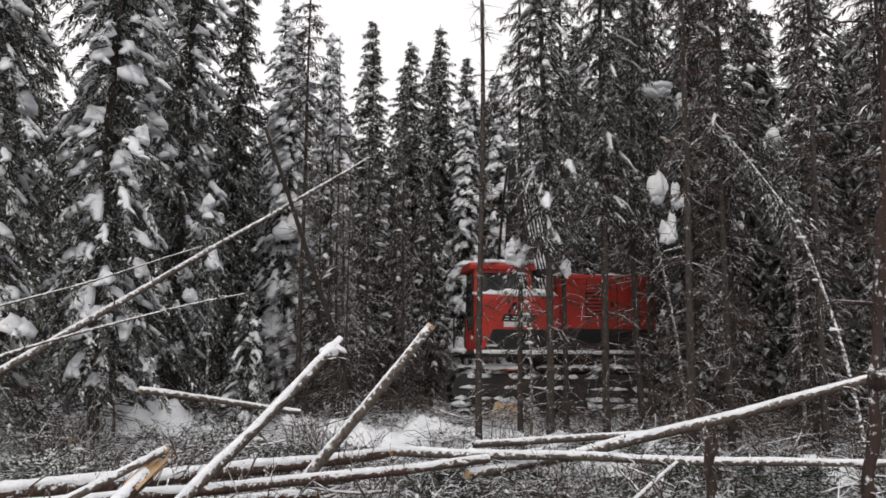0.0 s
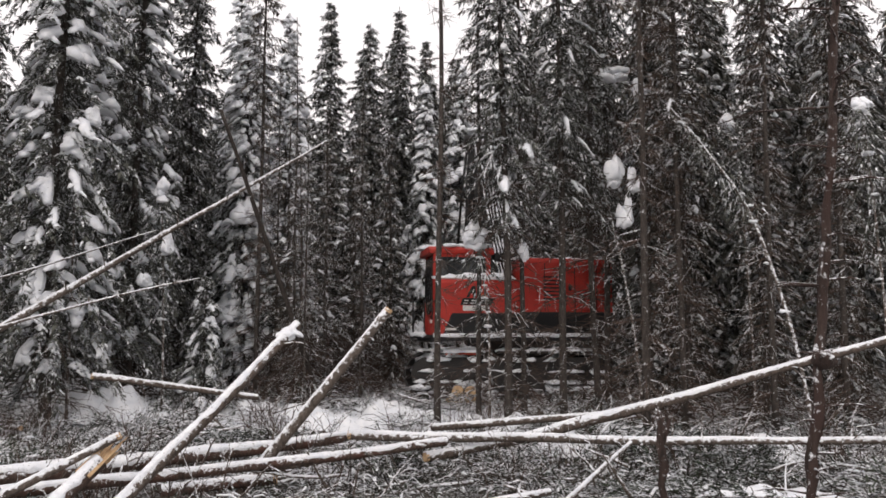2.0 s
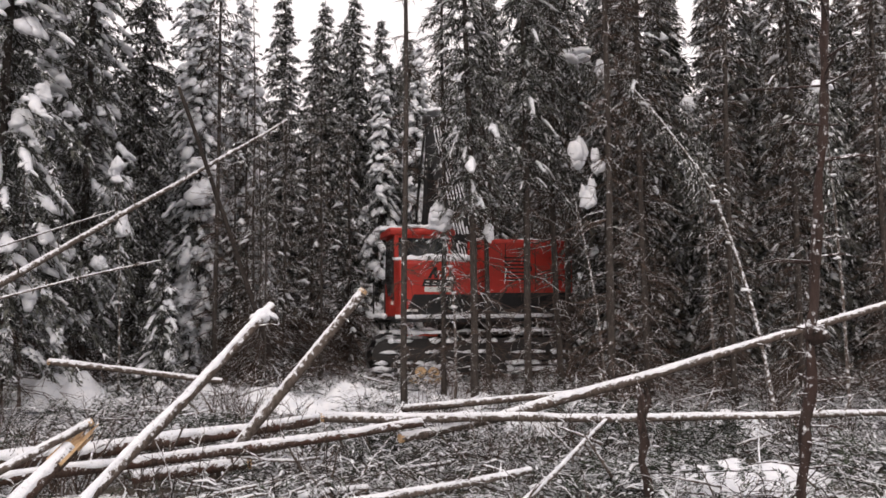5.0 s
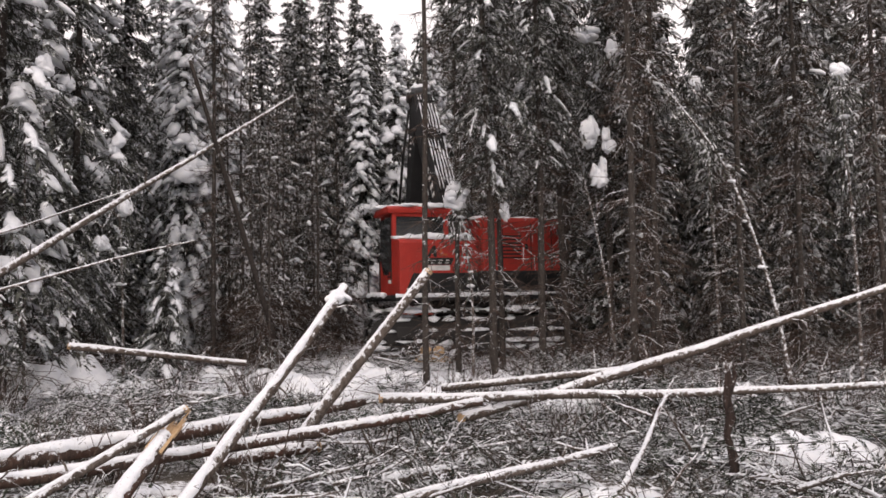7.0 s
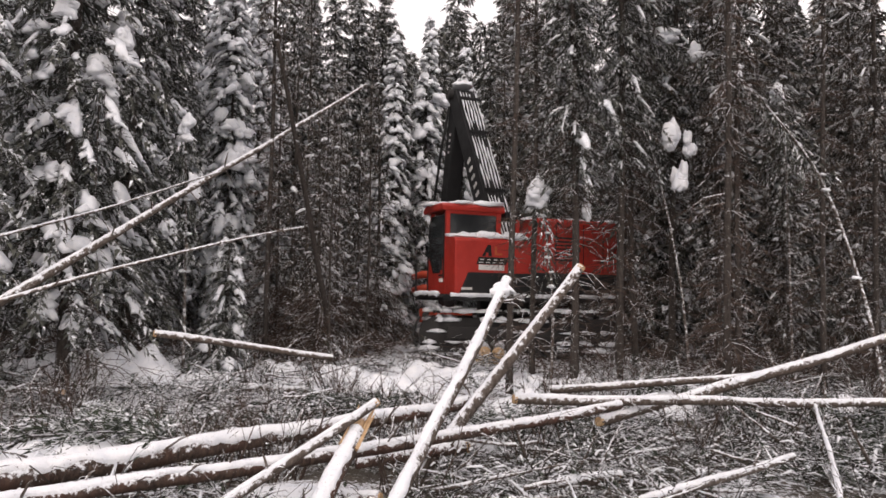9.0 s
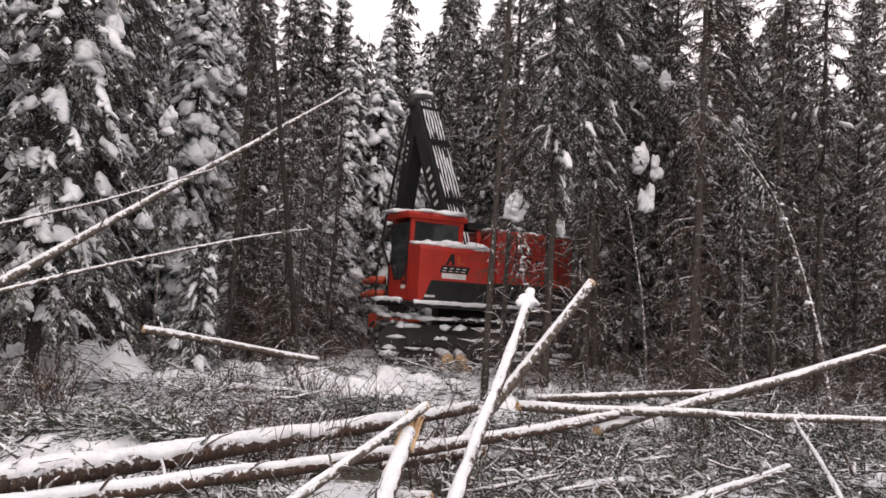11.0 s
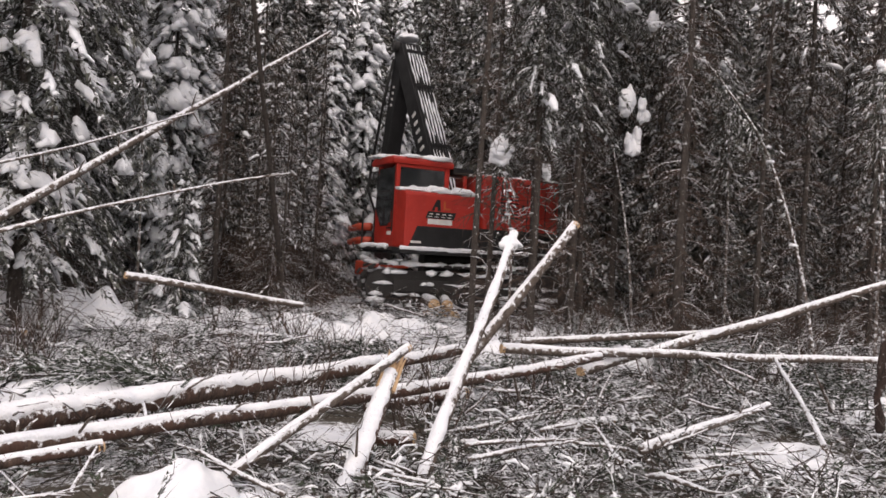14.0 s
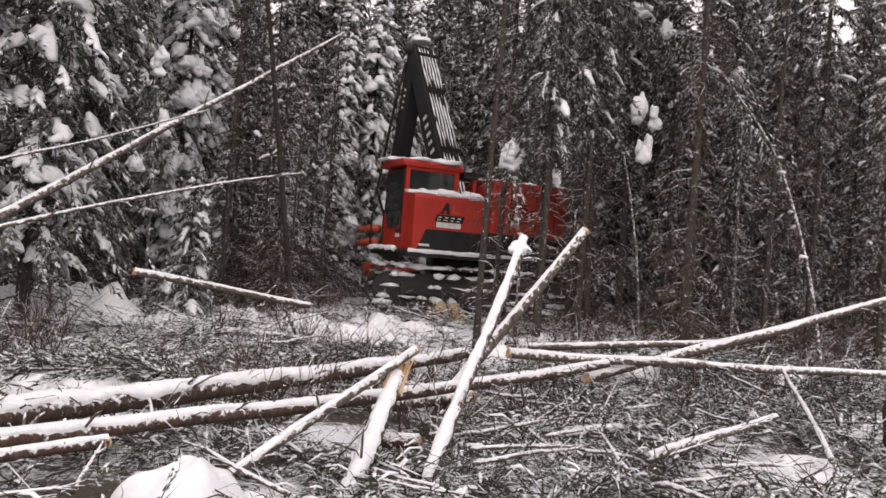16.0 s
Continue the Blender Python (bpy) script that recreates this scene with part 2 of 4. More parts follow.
def ground():
    xs = [-900, -300, -120, -60, -35] + list(np.arange(-24, 30.01, 0.4)) + [42, 70, 130, 300, 900]
    ys = [-900, -300, -100, -40, -15, -5] + list(np.arange(0, 34.01, 0.4)) + [40, 50, 70, 120, 300, 900]
    so = Soup()
    so.v = [(float(x), float(y), ground_height(x, y)) for y in ys for x in xs]
    w = len(xs)
    so.f = [(j * w + i, j * w + i + 1, (j + 1) * w + i + 1, (j + 1) * w + i) for j in range(len(ys) - 1) for i in range(w - 1)]
    tagged(new("ground", so.mesh("ground", GROUND, True)), "snow-covered forest floor strewn with dark needle litter", "ground", kind="structure")


ground()


# ---- logs ----
def log(name, p0, p1, r0, r1, label, bark=BARK_GREY, snow=0.7, ends="", stubs=0, sag=0.0, seed=1, category="log", group="felled logs", n=None):
    """A felled stem from p0 to p1; snow: how thickly it lies along its top; ends: which ends show fresh wood."""
    rnd = random.Random(seed)
    p0, p1 = Vector(p0), Vector(p1)
    length = (p1 - p0).length
    n = n or max(6, int(length / 0.35))
    r0, r1 = 0.66 * r0, 0.66 * r1
    thing = new(name)
    thing.location = p0
    d = (p1 - p0).normalized()
    side = d.cross(Vector((0, 0, 1))).normalized()
    upv = side.cross(d).normalized()
    pts, rad = [], []
    for i in range(n + 1):
        t = i / n
        q = (p1 - p0) * t
        q += upv * (-sag * 4 * t * (1 - t) + 0.022 * noise.noise(Vector((t * length * 0.7, seed, 0))))
        q += side * 0.03 * noise.noise(Vector((t * length * 0.6, seed, 5)))
        pts.append(q)
        rad.append((r0 + (r1 - r0) * t) * (1 + 0.07 * noise.noise(Vector((t * length * 2.3, seed, 9)))))
    so = Soup()
    tube(so, pts, rad, 10, True, 0.16)
    part("stem", so.mesh("stem", bark, True), thing)
    if snow > 0:
        so = Soup()
        k = 11
        m = n * 8
        verts, faces = [], []
        for i in range(m + 1):
            t = i / m
            f = t * n
            a = min(int(f), n - 1)
            c = pts[a].lerp(pts[a + 1], f - a)
            r = rad[a] + (rad[a + 1] - rad[a]) * (f - a)
            thick = snow * (0.35 + 0.65 * max(0.0, 0.55 + 1.1 * noise.noise(Vector((t * length * 1.9, seed * 3.3, 1)))))
            half = radians(30 + 52 * snow * max(0.0, 0.55 + 1.2 * noise.noise(Vector((t * length * 2.6, seed * 1.3, 4)))) + 18 * noise.noise(Vector((t * length * 8.5, seed * 2.3, 6))) + 14 * noise.noise(Vector((t * length * 21, seed * 4.1, 2))))
            for j in range(k):
                u = -1 + 2 * j / (k - 1)
                ang = u * half * (1 + 0.22 * noise.noise(Vector((t * length * 16, u * 2 + seed, 3))))
                h = r * 1.0 + (0.008 + 0.34 * r * thick) * max(0.0, 1 - u * u) ** 0.5 - 0.004
                h *= 1 + 0.10 * noise.noise(Vector((t * length * 11, j * 0.7, seed)))
                verts.append(tuple(c + side * math.sin(ang) * h + upv * math.cos(ang) * h))
        for i in range(m):
            for j in range(k - 1):
                faces.append((i * k + j, i * k + j + 1, (i + 1) * k + j + 1, (i + 1) * k + j))
        so.add(verts, faces)
        part("snow_cover", so.mesh("snow_cover", LOG_SNOW, True), thing, "strip of fresh snow along the top")
    for e in ends:
        c, r, dd = (pts[0], rad[0], -d) if e == "a" else (pts[-1], rad[-1], d)
        so = Soup()
        tube(so, [c - dd * 0.03, c + dd * 0.012], [r * 1.0, r * 0.93], 12, True, 0.05)
        part("cut_face", so.mesh("cut_face", WOOD), thing, "pale freshly cut wood")
    for i in range(stubs):
        t = rnd.uniform(0.05, 0.97)
        a = min(int(t * n), n - 1)
        c = pts[a]
        ang = rnd.uniform(0, 6.28)
        o = (side * math.cos(ang) + upv * math.sin(ang) + d * rnd.uniform(0.1, 0.9)).normalized()
        ln = rnd.uniform(0.06, 0.32)
        so = Soup()
        tube(so, [c, c + o * (rad[a] + ln * 0.6), c + o * (rad[a] + ln) + Vector((0, 0, -0.03))], [0.012, 0.009, 0.004], 5)
        part("branch_stub", so.mesh("branch_stub", BARK_FROST), thing)
    return tagged(thing, label, category, group)


pole = log("leaning_pole", (-2.42, 7.24, -0.22), (-0.88, 9.26, 1.72), 0.085, 0.072, "slender snow-covered spruce pole leaning up out of the slash", BARK_GREY, 1.0, "", 6, 0.02, 11)
cap = Soup()
blob(cap, (1.50, 1.96, 1.86), (0.10, 0.08, 0.06), 17, 3, 0.5, (1, 0))
blob(cap, (1.44, 1.90, 1.80), (0.09, 0.08, 0.07), 18, 3)
part("snow_cap", cap.mesh("snow_cap", SNOW, True), pole, "cap of snow hooked over the tip")
log("leaning_pole", (-1.66, 9.66, -0.28), (0.08, 9.73, 1.89), 0.10, 0.075, "grey-barked broken pole leaning up, lightly dusted with snow", BARK_FROST, 0.25, "b", 8, 0.0, 12)
log("leaning_tree", (-7.6, 12.45, 0.55), (-1.48, 16.64, 5.55), 0.11, 0.03, "long thin leaning spruce stem with snow along it", BARK_FROST, 0.35, "", 30, 0.0, 13, "fallen tree")
log("leaning_sapling", (-7.6, 10.2, 1.45), (-3.9, 13.8, 3.33), 0.032, 0.012, "thin bent sapling stem with a line of snow", BARK_FROST, 0.8, "", 8, 0.05, 14, "fallen tree")
log("leaning_sapling", (-7.2, 11.0, 0.95), (-2.75, 12.17, 2.43), 0.04, 0.012, "thin bowed sapling stem with a line of snow", BARK_FROST, 0.8, "", 10, -0.09, 15, "fallen tree")
log("leaning_dead_trunk", (-1.72, 18.75, 0.0), (-3.15, 14.7, 5.65), 0.10, 0.05, "dark dead trunk leaning against other trees", BARK, 0.25, "", 16, 0.0, 44, "dead tree")
log("felled_log", (-4.69, 13.42, 0.98), (-2.2, 13.88, 0.62), 0.075, 0.06, "snow-topped felled log propped on the slash", BARK_GREY, 0.9, "a", 5, 0.0, 16)
log("felled_log", (-0.42, 10.46, 0.41), (6.6, 10.15, 0.36), 0.085, 0.055, "long straight felled log with snow along its top", BARK_FROST, 0.9, "a", 18, 0.03, 17)
log("felled_log", (1.75, 10.75, 0.33), (8.2, 10.9, 2.02), 0.10, 0.06, "long felled spruce log rising over the slash, snow on top", BARK_GREY, 0.8, "", 18, 0.02, 18)
log("felled_log", (-7.0, 6.85, 0.06), (-0.54, 11.54, 0.24), 0.175, 0.10, "thick brown felled log capped with deep snow", BARK_BROWN, 1.15, "", 26, 0.0, 19)
log("felled_log", (-6.0, 6.82, 0.13), (0.75, 10.19, 0.36), 0.095, 0.07, "dark felled log capped with snow, crossing a thicker one", BARK_BROWN, 1.0, "", 26, 0.05, 20)
log("broken_branch_pole", (-3.93, 7.28, -0.23), (-2.29, 8.10, 0.68), 0.062, 0.05, "snow-dusted slender pole lying across the slash", BARK_FROST, 0.9, "b", 5, 0.0, 21)
log("cut_log", (-2.3, 9.4, -0.05), (-1.15, 9.7, 0.03), 0.085, 0.095, "short log with a pale freshly cut end, in the slash", BARK_BROWN, 0.7, "b", 2, 0.0, 22)
log("cut_log", (0.5, 10.22, 0.18), (1.75, 10.9, 0.30), 0.085, 0.06, "short log with a pale freshly cut end and snow on top", BARK_GREY, 0.8, "a", 3, 0.0, 23)
log("cut_log", (-0.55, 8.75, -0.16), (0.13, 8.82, -0.13), 0.085, 0.08, "short log with a pale cut end, half sunk in slash", BARK_GREY, 0.9, "b", 2, 0.0, 24)
log("cut_log", (-2.55, 8.0, -0.04), (-2.28, 7.86, -0.02), 0.085, 0.085, "stub of a cut log with a pale round face", BARK_BROWN, 0.5, "b", 0, 0.0, 25)
log("stick", (-0.6, 7.22, 0.0), (1.68, 8.43, 0.10), 0.06, 0.045, "snow-covered stick lying on the snow", BARK_FROST, 1.0, "", 6, 0.0, 26, "stick")
log("stick", (1.26, 7.25, -0.04), (2.77, 9.54, 0.42), 0.042, 0.03, "thin snow-covered stick propped on the slash", BARK_FROST, 0.9, "", 5, 0.0, 27, "stick")
log("cut_log", (-5.5, 6.9, 0.06), (-4.54, 7.28, 0.12), 0.06, 0.055, "small log with a pale splintered end, under snow", BARK_BROWN, 0.9, "b", 2, 0.0, 28)
log("felled_log", (0.6, 12.1, 0.32), (3.0, 10.9, 0.62), 0.075, 0.06, "grey felled log dusted with snow", BARK_GREY, 0.7, "", 8, 0.0, 29)
log("felled_log", (-6.9, 16.3, 0.2), (-5.1, 15.8, 0.2), 0.07, 0.06, "snow-covered log lying flat in the clearing", BARK_GREY, 1.0, "", 3, 0.0, 30)
log("felled_log", (-7.4, 14.6, 0.15), (-5.9, 13.74, 0.15), 0.07, 0.06, "snow-covered log lying flat in the clearing", BARK_GREY, 1.0, "b", 3, 0.0, 31)
log("felled_log", (-3.5, 14.25, 0.15), (-2.4, 13.4, 0.15), 0.08, 0.07, "snow-covered log lying flat in the clearing", BARK_GREY, 1.0, "", 3, 0.0, 32)
log("felled_log", (-1.3, 9.85, 0.1), (1.4, 10.6, 0.42), 0.055, 0.04, "slim felled log under a longer one, snow on top", BARK_GREY, 0.8, "", 6, 0.0, 33)


def splintered_log():
    thing = log("splintered_log", (-3.06, 7.06, -0.36), (-2.44, 8.06, 0.46), 0.115, 0.105, "thick broken log with pale splintered top, capped in snow", BARK_BROWN, 0.95, "", 2, 0.0, 41)
    rnd = random.Random(4)
    o = Vector((-2.44, 8.06, 0.46)) - thing.location
    d = Vector((0.42, 0.68, 0.58)).normalized()
    for i in range(16):
        so = Soup()
        a = Vector((rnd.uniform(-0.07, 0.07), rnd.uniform(-0.05, 0.05), rnd.uniform(-0.06, 0.06)))
        ln = rnd.uniform(0.06, 0.27)
        tube(so, [o + a - d * 0.2, o + a + d * ln * 0.5, o + a * 1.25 + d * ln], [0.02, 0.015, 0.002], 4)
        part("splinter", so.mesh("splinter", WOOD), thing, "torn pale wood")


splintered_log()


def dark_stub():
    """A broken dark stem standing upright in the slash."""
    thing = new("dead_stump")
    so = Soup()
    pts = [(2.70, 8.0, -0.3), (2.68, 7.98, 0.05), (2.63, 7.98, 0.25), (2.66, 7.95, 0.42), (2.60, 7.93, 0.6), (2.62, 7.9, 0.78), (2.57, 7.88, 0.97)]
    tube(so, pts, [0.05, 0.043, 0.036, 0.045, 0.034, 0.036, 0.010], 10, True, 0.8)
    part("stem", so.mesh("stem", BARK_RED, True), thing)
    so = Soup()
    tube(so, [(2.62, 7.93, 0.62), (2.68, 7.9, 0.8), (2.66, 7.88, 0.93)], [0.035, 0.025, 0.004], 6)
    part("splinter", so.mesh("splinter", BARK_RED), thing)
    tagged(thing, "dark rotten broken stem standing upright in slash", "dead stem")


dark_stub()


def dead_snag():
    """A slim dead tree with peeling reddish bark and a burl near its foot."""
    thing = new("dead_snag")
    so = Soup()
    n = 130
    pts, rad = [], []
    for i in range(n + 1):
        z = -0.35 + 7.4 * i / n
        pts.append((2.72 + 0.118 * z + 0.03 * noise.noise(Vector((z, 1, 2))) + 0.012 * noise.noise(Vector((z * 4, 1, 2))), 5.44 + 0.02 * z, z))
        rad.append((0.033 - 0.0026 * z) * (1 + 0.32 * noise.noise(Vector((z * 7, 3, 1)))))
    tube(so, pts, rad, 12, True, 0.9)
    part("trunk", so.mesh("trunk", BARK_RED, True), thing)
    so = Soup()
    blob(so, (2.90, 5.42, 1.42), (0.075, 0.08, 0.075), 7, 2)
    part("burl", so.mesh("burl", BARK_RED, True), thing, "knobbly reddish burl")
    rnd = random.Random(6)
    for i in range(80):
        z = rnd.uniform(0.3, 6.5)
        a = rnd.uniform(0, 6.28)
        ln = rnd.uniform(0.08, 0.5) * (1.6 if z > 3 else 0.8)
        c = Vector((2.72 + 0.118 * z, 5.44 + 0.02 * z, z))
        o = Vector((math.cos(a), math.sin(a), 0.1))
        so = Soup()
        tube(so, [c, c + o * ln * 0.6, c + o * ln + Vector((0, 0, -0.12 * ln))], [0.009, 0.006, 0.002], 5)
        part("dead_branch", so.mesh("dead_branch", BARK_RED), thing)
    tagged(thing, "slim dead tree with peeling reddish-brown bark and a burl", "dead tree")


dead_snag()


# ---- spruces ----
def sprig(v, f, p, d, side, length, width, curl):
    """One spray of needles: a narrow pointed blade."""
    k = len(v)
    m = p + d * (length * 0.3)
    e = p + d * length - Vector((0, 0, curl * length * 0.6))
    v += [tuple(m + side * width), tuple(m - side * width), tuple(e)]
    f.append((k, k + 1, k + 2))


def tongue(so, line, side, w, h, r, sides=6):
    """Snow lying along a limb: a lumpy strip, rounded at both ends and flat below."""
    n = len(line)
    verts, faces = [], []
    for i, p in enumerate(line):
        k = (0.30 + 0.70 * math.sin(math.pi * (i + 0.55) / (n + 0.1))) * r.uniform(0.7, 1.25)
        shift = side * (w * r.uniform(-0.25, 0.25))
        for j in range(sides):
            g = 2 * math.pi * j / sides
            u = r.uniform(0.72, 1.28)
            z = math.sin(g)
            verts.append(tuple(p + shift + side * (math.cos(g) * w * k * u) + Vector((0, 0, (z if z > 0 else 0.4 * z) * h * k * u))))
    for i in range(n - 1):
        for j in range(sides):
            q = (j + 1) % sides
            faces.append((i * sides + j, i * sides + q, (i + 1) * sides + q, (i + 1) * sides + j))
    faces.append(tuple(range(sides - 1, -1, -1)))
    faces.append(tuple((n - 1) * sides + j for j in range(sides)))
    so.add(verts, faces)


def spruce(seed, h, rad, base, step, per, twigs, snow, dead=0, leaf=1.0, needles=NEEDLE, trunk_r=0.11, clump=1.0, sub=2, hang=0.0, broad=1.0):
    """A narrow boreal spruce: trunk, crown of needle sprays on drooping limbs, snow lying on the limbs, dead lower twigs."""
    rnd = random.Random(seed)
    thing = new("spruce")
    so = Soup()
    pts, rads = [], []
    lean = Vector((rnd.uniform(-0.012, 0.012), rnd.uniform(-0.012, 0.012), 0))
    n = 14

    def axis(z):
        return Vector((0.12 * noise.noise(Vector((z * 0.16, seed, 0))), 0.12 * noise.noise(Vector((z * 0.16, seed, 7))), z)) + lean * z
    for i in range(n + 1):
        z = -0.3 + (h + 0.3) * i / n
        pts.append(axis(z))
        rads.append(max(0.012, trunk_r * (1 - max(0.0, z / h) ** 1.15) + 0.01) * (1.25 if i == 0 else 1))
    tube(so, pts, rads, 8, True, 0.12)
    part("trunk", so.mesh("trunk", BARK, True), thing)
    v, f = [], []
    limb, lumps = Soup(), Soup()
    z = base
    side_bias = rnd.uniform(0, 6.28)
    while z < h - 0.12:
        top = max(0.0, (h - z) / (h - base))
        reach = rad * min(1.0, 1.25 * top ** 0.72 + 0.03) * (0.72 + 0.28 * min(1, (z - base) / 1.5 + 0.3))
        reach *= 1 + 0.22 * noise.noise(Vector((z * 0.7, seed, 3)))
        a0 = rnd.uniform(0, 6.28)
        for i in range(per):
            a = a0 + 6.283 * i / per + rnd.uniform(-0.35, 0.35)
            ln = reach * rnd.uniform(0.5, 1.18) * (1 + 0.15 * math.cos(a - side_bias))
            if rnd.random() < 0.08:
                continue
            o = Vector((math.cos(a), math.sin(a), 0))
            s = Vector((-o.y, o.x, 0))
            c = axis(z + rnd.uniform(-0.12, 0.12))
            droop = rnd.uniform(0.30, 0.75) - 0.25 * (1 - top) + hang * min(1.0, 2 * top) * rnd.uniform(0.5, 1.2)

            def at(t):
                return c + o * (ln * t) + Vector((0, 0, ln * (0.20 * t - droop * t * t)))
            if ln > 0.35 and sub > 1:
                tube(limb, [c, at(0.5), at(0.95)], [0.016, 0.010, 0.004], 3, False)
            cnt = max(3, int(twigs * (0.35 + 0.65 * ln / rad)))
            for j in range(cnt):
                t = 0.03 + 0.97 * ((j + rnd.random()) / cnt) ** 0.9
                p = at(t)
                sg = 1 if rnd.random() < 0.5 else -1
                d = (o * rnd.uniform(0.2, 1.0) + s * sg * rnd.uniform(0.1, 1.0) + Vector((0, 0, rnd.uniform(-1.1, 0.1)))).normalized()
                w = d.cross(Vector((rnd.uniform(-0.6, 0.6), rnd.uniform(-0.6, 0.6), 1))).normalized()
                L = leaf * rnd.uniform(0.22, 0.46) * (0.75 + 0.4 * min(1, ln))
                sprig(v, f, p, d, w, L, L * rnd.uniform(0.07, 0.15) * broad, rnd.uniform(0.0, 0.5))
            if rnd.random() < snow:
                t0 = rnd.uniform(0.25, 0.7)
                t1 = min(1.04, t0 + rnd.uniform(0.14, 0.34) / max(ln, 0.5))
                k = clump * (0.45 + 0.55 * min(1, ln)) * rnd.choice((0.4, 0.55, 0.7, 0.9, 1.3))
                m = 4
                line = [at(t0 + (t1 - t0) * q / (m - 1)) + Vector((0, 0, 0.02 + 0.05 * k)) for q in range(m)]
                tongue(lumps, line, s, 0.15 * k, 0.14 * k, rnd, 6 if sub > 1 else 4)
                if sub > 1:
                    for q in range(rnd.choice((1, 2))):
                        p = at(rnd.uniform(t0, t1))
                        d = (o * 0.5 + s * rnd.choice((-1, 1)) * rnd.uniform(0.4, 1.0) + Vector((0, 0, rnd.uniform(-0.6, -0.1)))) * (0.2 * k + 0.05)
                        tongue(lumps, [p + Vector((0, 0, 0.02)), p + d * 0.5 + Vector((0, 0, 0.03)), p + d], Vector((-d.y, d.x, 0)).normalized(), 0.09 * k, 0.09 * k, rnd, 5)
                    if hang > 0.5 and rnd.random() < 0.14:
                        for q in range(5):
                            p = at(rnd.uniform(t0, t1)) + s * rnd.uniform(-0.2, 0.2) * k
                            w = k * rnd.uniform(0.09, 0.2)
                            blob(lumps, p, (w, w, w * 0.9), rnd.uniform(0, 999), 1, 0.7, (o.x, o.y))
        z += step * rnd.uniform(0.7, 1.3)
    so = Soup()
    so.v, so.f = v, f
    part("crown", so.mesh("crown", needles), thing)
    if limb.v:
        part("branchwork", limb.mesh("branchwork", BARK), thing, "", "stuff")
    if lumps.v:
        part("snow_load", lumps.mesh("snow_load", SNOW, True), thing, "clumps of fresh snow on the limbs", "stuff")
    if dead:
        dv = Soup()
        for i in range(dead):
            z = rnd.uniform(0.3, base + 1.2)
            a = rnd.uniform(0, 6.28)
            ln = rnd.uniform(0.3, 1.0) * rad
            c = axis(z)
            o = Vector((math.cos(a), math.sin(a), 0))
            e1 = c + o * ln * 0.6 + Vector((0, 0, -0.12 * ln))
            e2 = c + o * ln + Vector((rnd.uniform(-0.1, 0.1), rnd.uniform(-0.1, 0.1), -0.45 * ln))
            tube(dv, [c, e1, e2], [0.009, 0.006, 0.003], 3, False)
            for j in range(8):
                t = rnd.uniform(0.2, 1.0)
                p = c.lerp(e1, t / 0.6) if t < 0.6 else e1.lerp(e2, (t - 0.6) / 0.4)
                d = Vector((rnd.uniform(-1, 1), rnd.uniform(-1, 1), rnd.uniform(-1.1, 0.2))).normalized() + o * 0.5
                tube(dv, [p, p + d * rnd.uniform(0.1, 0.36)], [0.006, 0.002], 3, False)
        part("deadwood", dv.mesh("deadwood", DEAD), thing, "bare brown dead lower twigs", "stuff")
    return thing


rnd = random.Random(77)
FOREST = "spruces of the forest edge"


def place(proto, x, y, scale=1.0, sz=1.0, turn=None, label="", first=None):
    m = Matrix.LocRotScale((x, y, ground_height(x, y)), Euler((0, 0, rnd.uniform(0, 6.28) if turn is None else turn)), (scale, scale, scale * sz))
    if not proto["used"]:
        ob = proto["ob"]
        ob.matrix_basis = m
        proto["used"] = True
    else:
        ob = copy_thing(proto["ob"], m @ Matrix.Diagonal((1 / proto["ob"].scale[0], 1 / proto["ob"].scale[1], 1 / proto["ob"].scale[2], 1)))
    tagged(ob, label or proto["label"], "spruce tree", FOREST)
    return ob


def kind_of(ob, label):
    return {"ob": ob, "label": label, "used": False}


# heavily laden trees, full to the ground
LADEN = [kind_of(spruce(100 + i, 16.5 + i, 1.4, 1.1, 0.26, 6, 104, 0.8, 40, 0.40, NEEDLE_SNOWY, 0.085, 0.9, 2, 0.55, 1.35), "tall green spruce laden with heavy clumps of snow") for i in range(3)]
# dark, dense trees with brown dead twigs low down
DARK = [kind_of(spruce(200 + i, 14.5 + 0.8 * i, 1.05, 2.2 - 0.8 * i, 0.27, 6, 100, 0.24, 90, 0.38, NEEDLE, 0.07, 0.42, 2, 0.15, 1.1), "dark dense spruce with brown dead lower twigs") for i in range(3)]
# slim trees with bare lower stems
SLIM = [kind_of(spruce(300 + i, 13.5 + 0.9 * i, 0.95, 3.6 + 0.8 * i, 0.28, 5, 90, 0.26, 110, 0.38, NEEDLE, 0.05, 0.4, 2, 0.2, 0.95), "slim spruce with a bare stem and dead brown twigs") for i in range(3)]
# trees whose needles begin high over the machine
HIGH = [kind_of(spruce(350 + i, 14.0 + i, 0.74, 3.7 + 0.3 * i, 0.22, 6, 112, 0.36, 60, 0.38, NEEDLE_SNOWY, 0.062, 0.45, 2, 0.45, 0.95), "spruce with a frosted drooping crown over a dark stem") for i in range(2)]
BARE = [kind_of(spruce(370 + i, 13.5, 0.62, 6.2, 0.34, 4, 60, 0.15, 110, 0.46, NEEDLE, 0.05, 0.35, 2), "bare straight spruce stem with a few dead twigs") for i in range(2)]
POLE = [kind_of(spruce(390, 13.0, 0.4, 7.5, 0.4, 4, 50, 0.15, 46, 0.42, NEEDLE, 0.045, 0.3, 2), "thin bare stem with short snow-flecked twigs")]
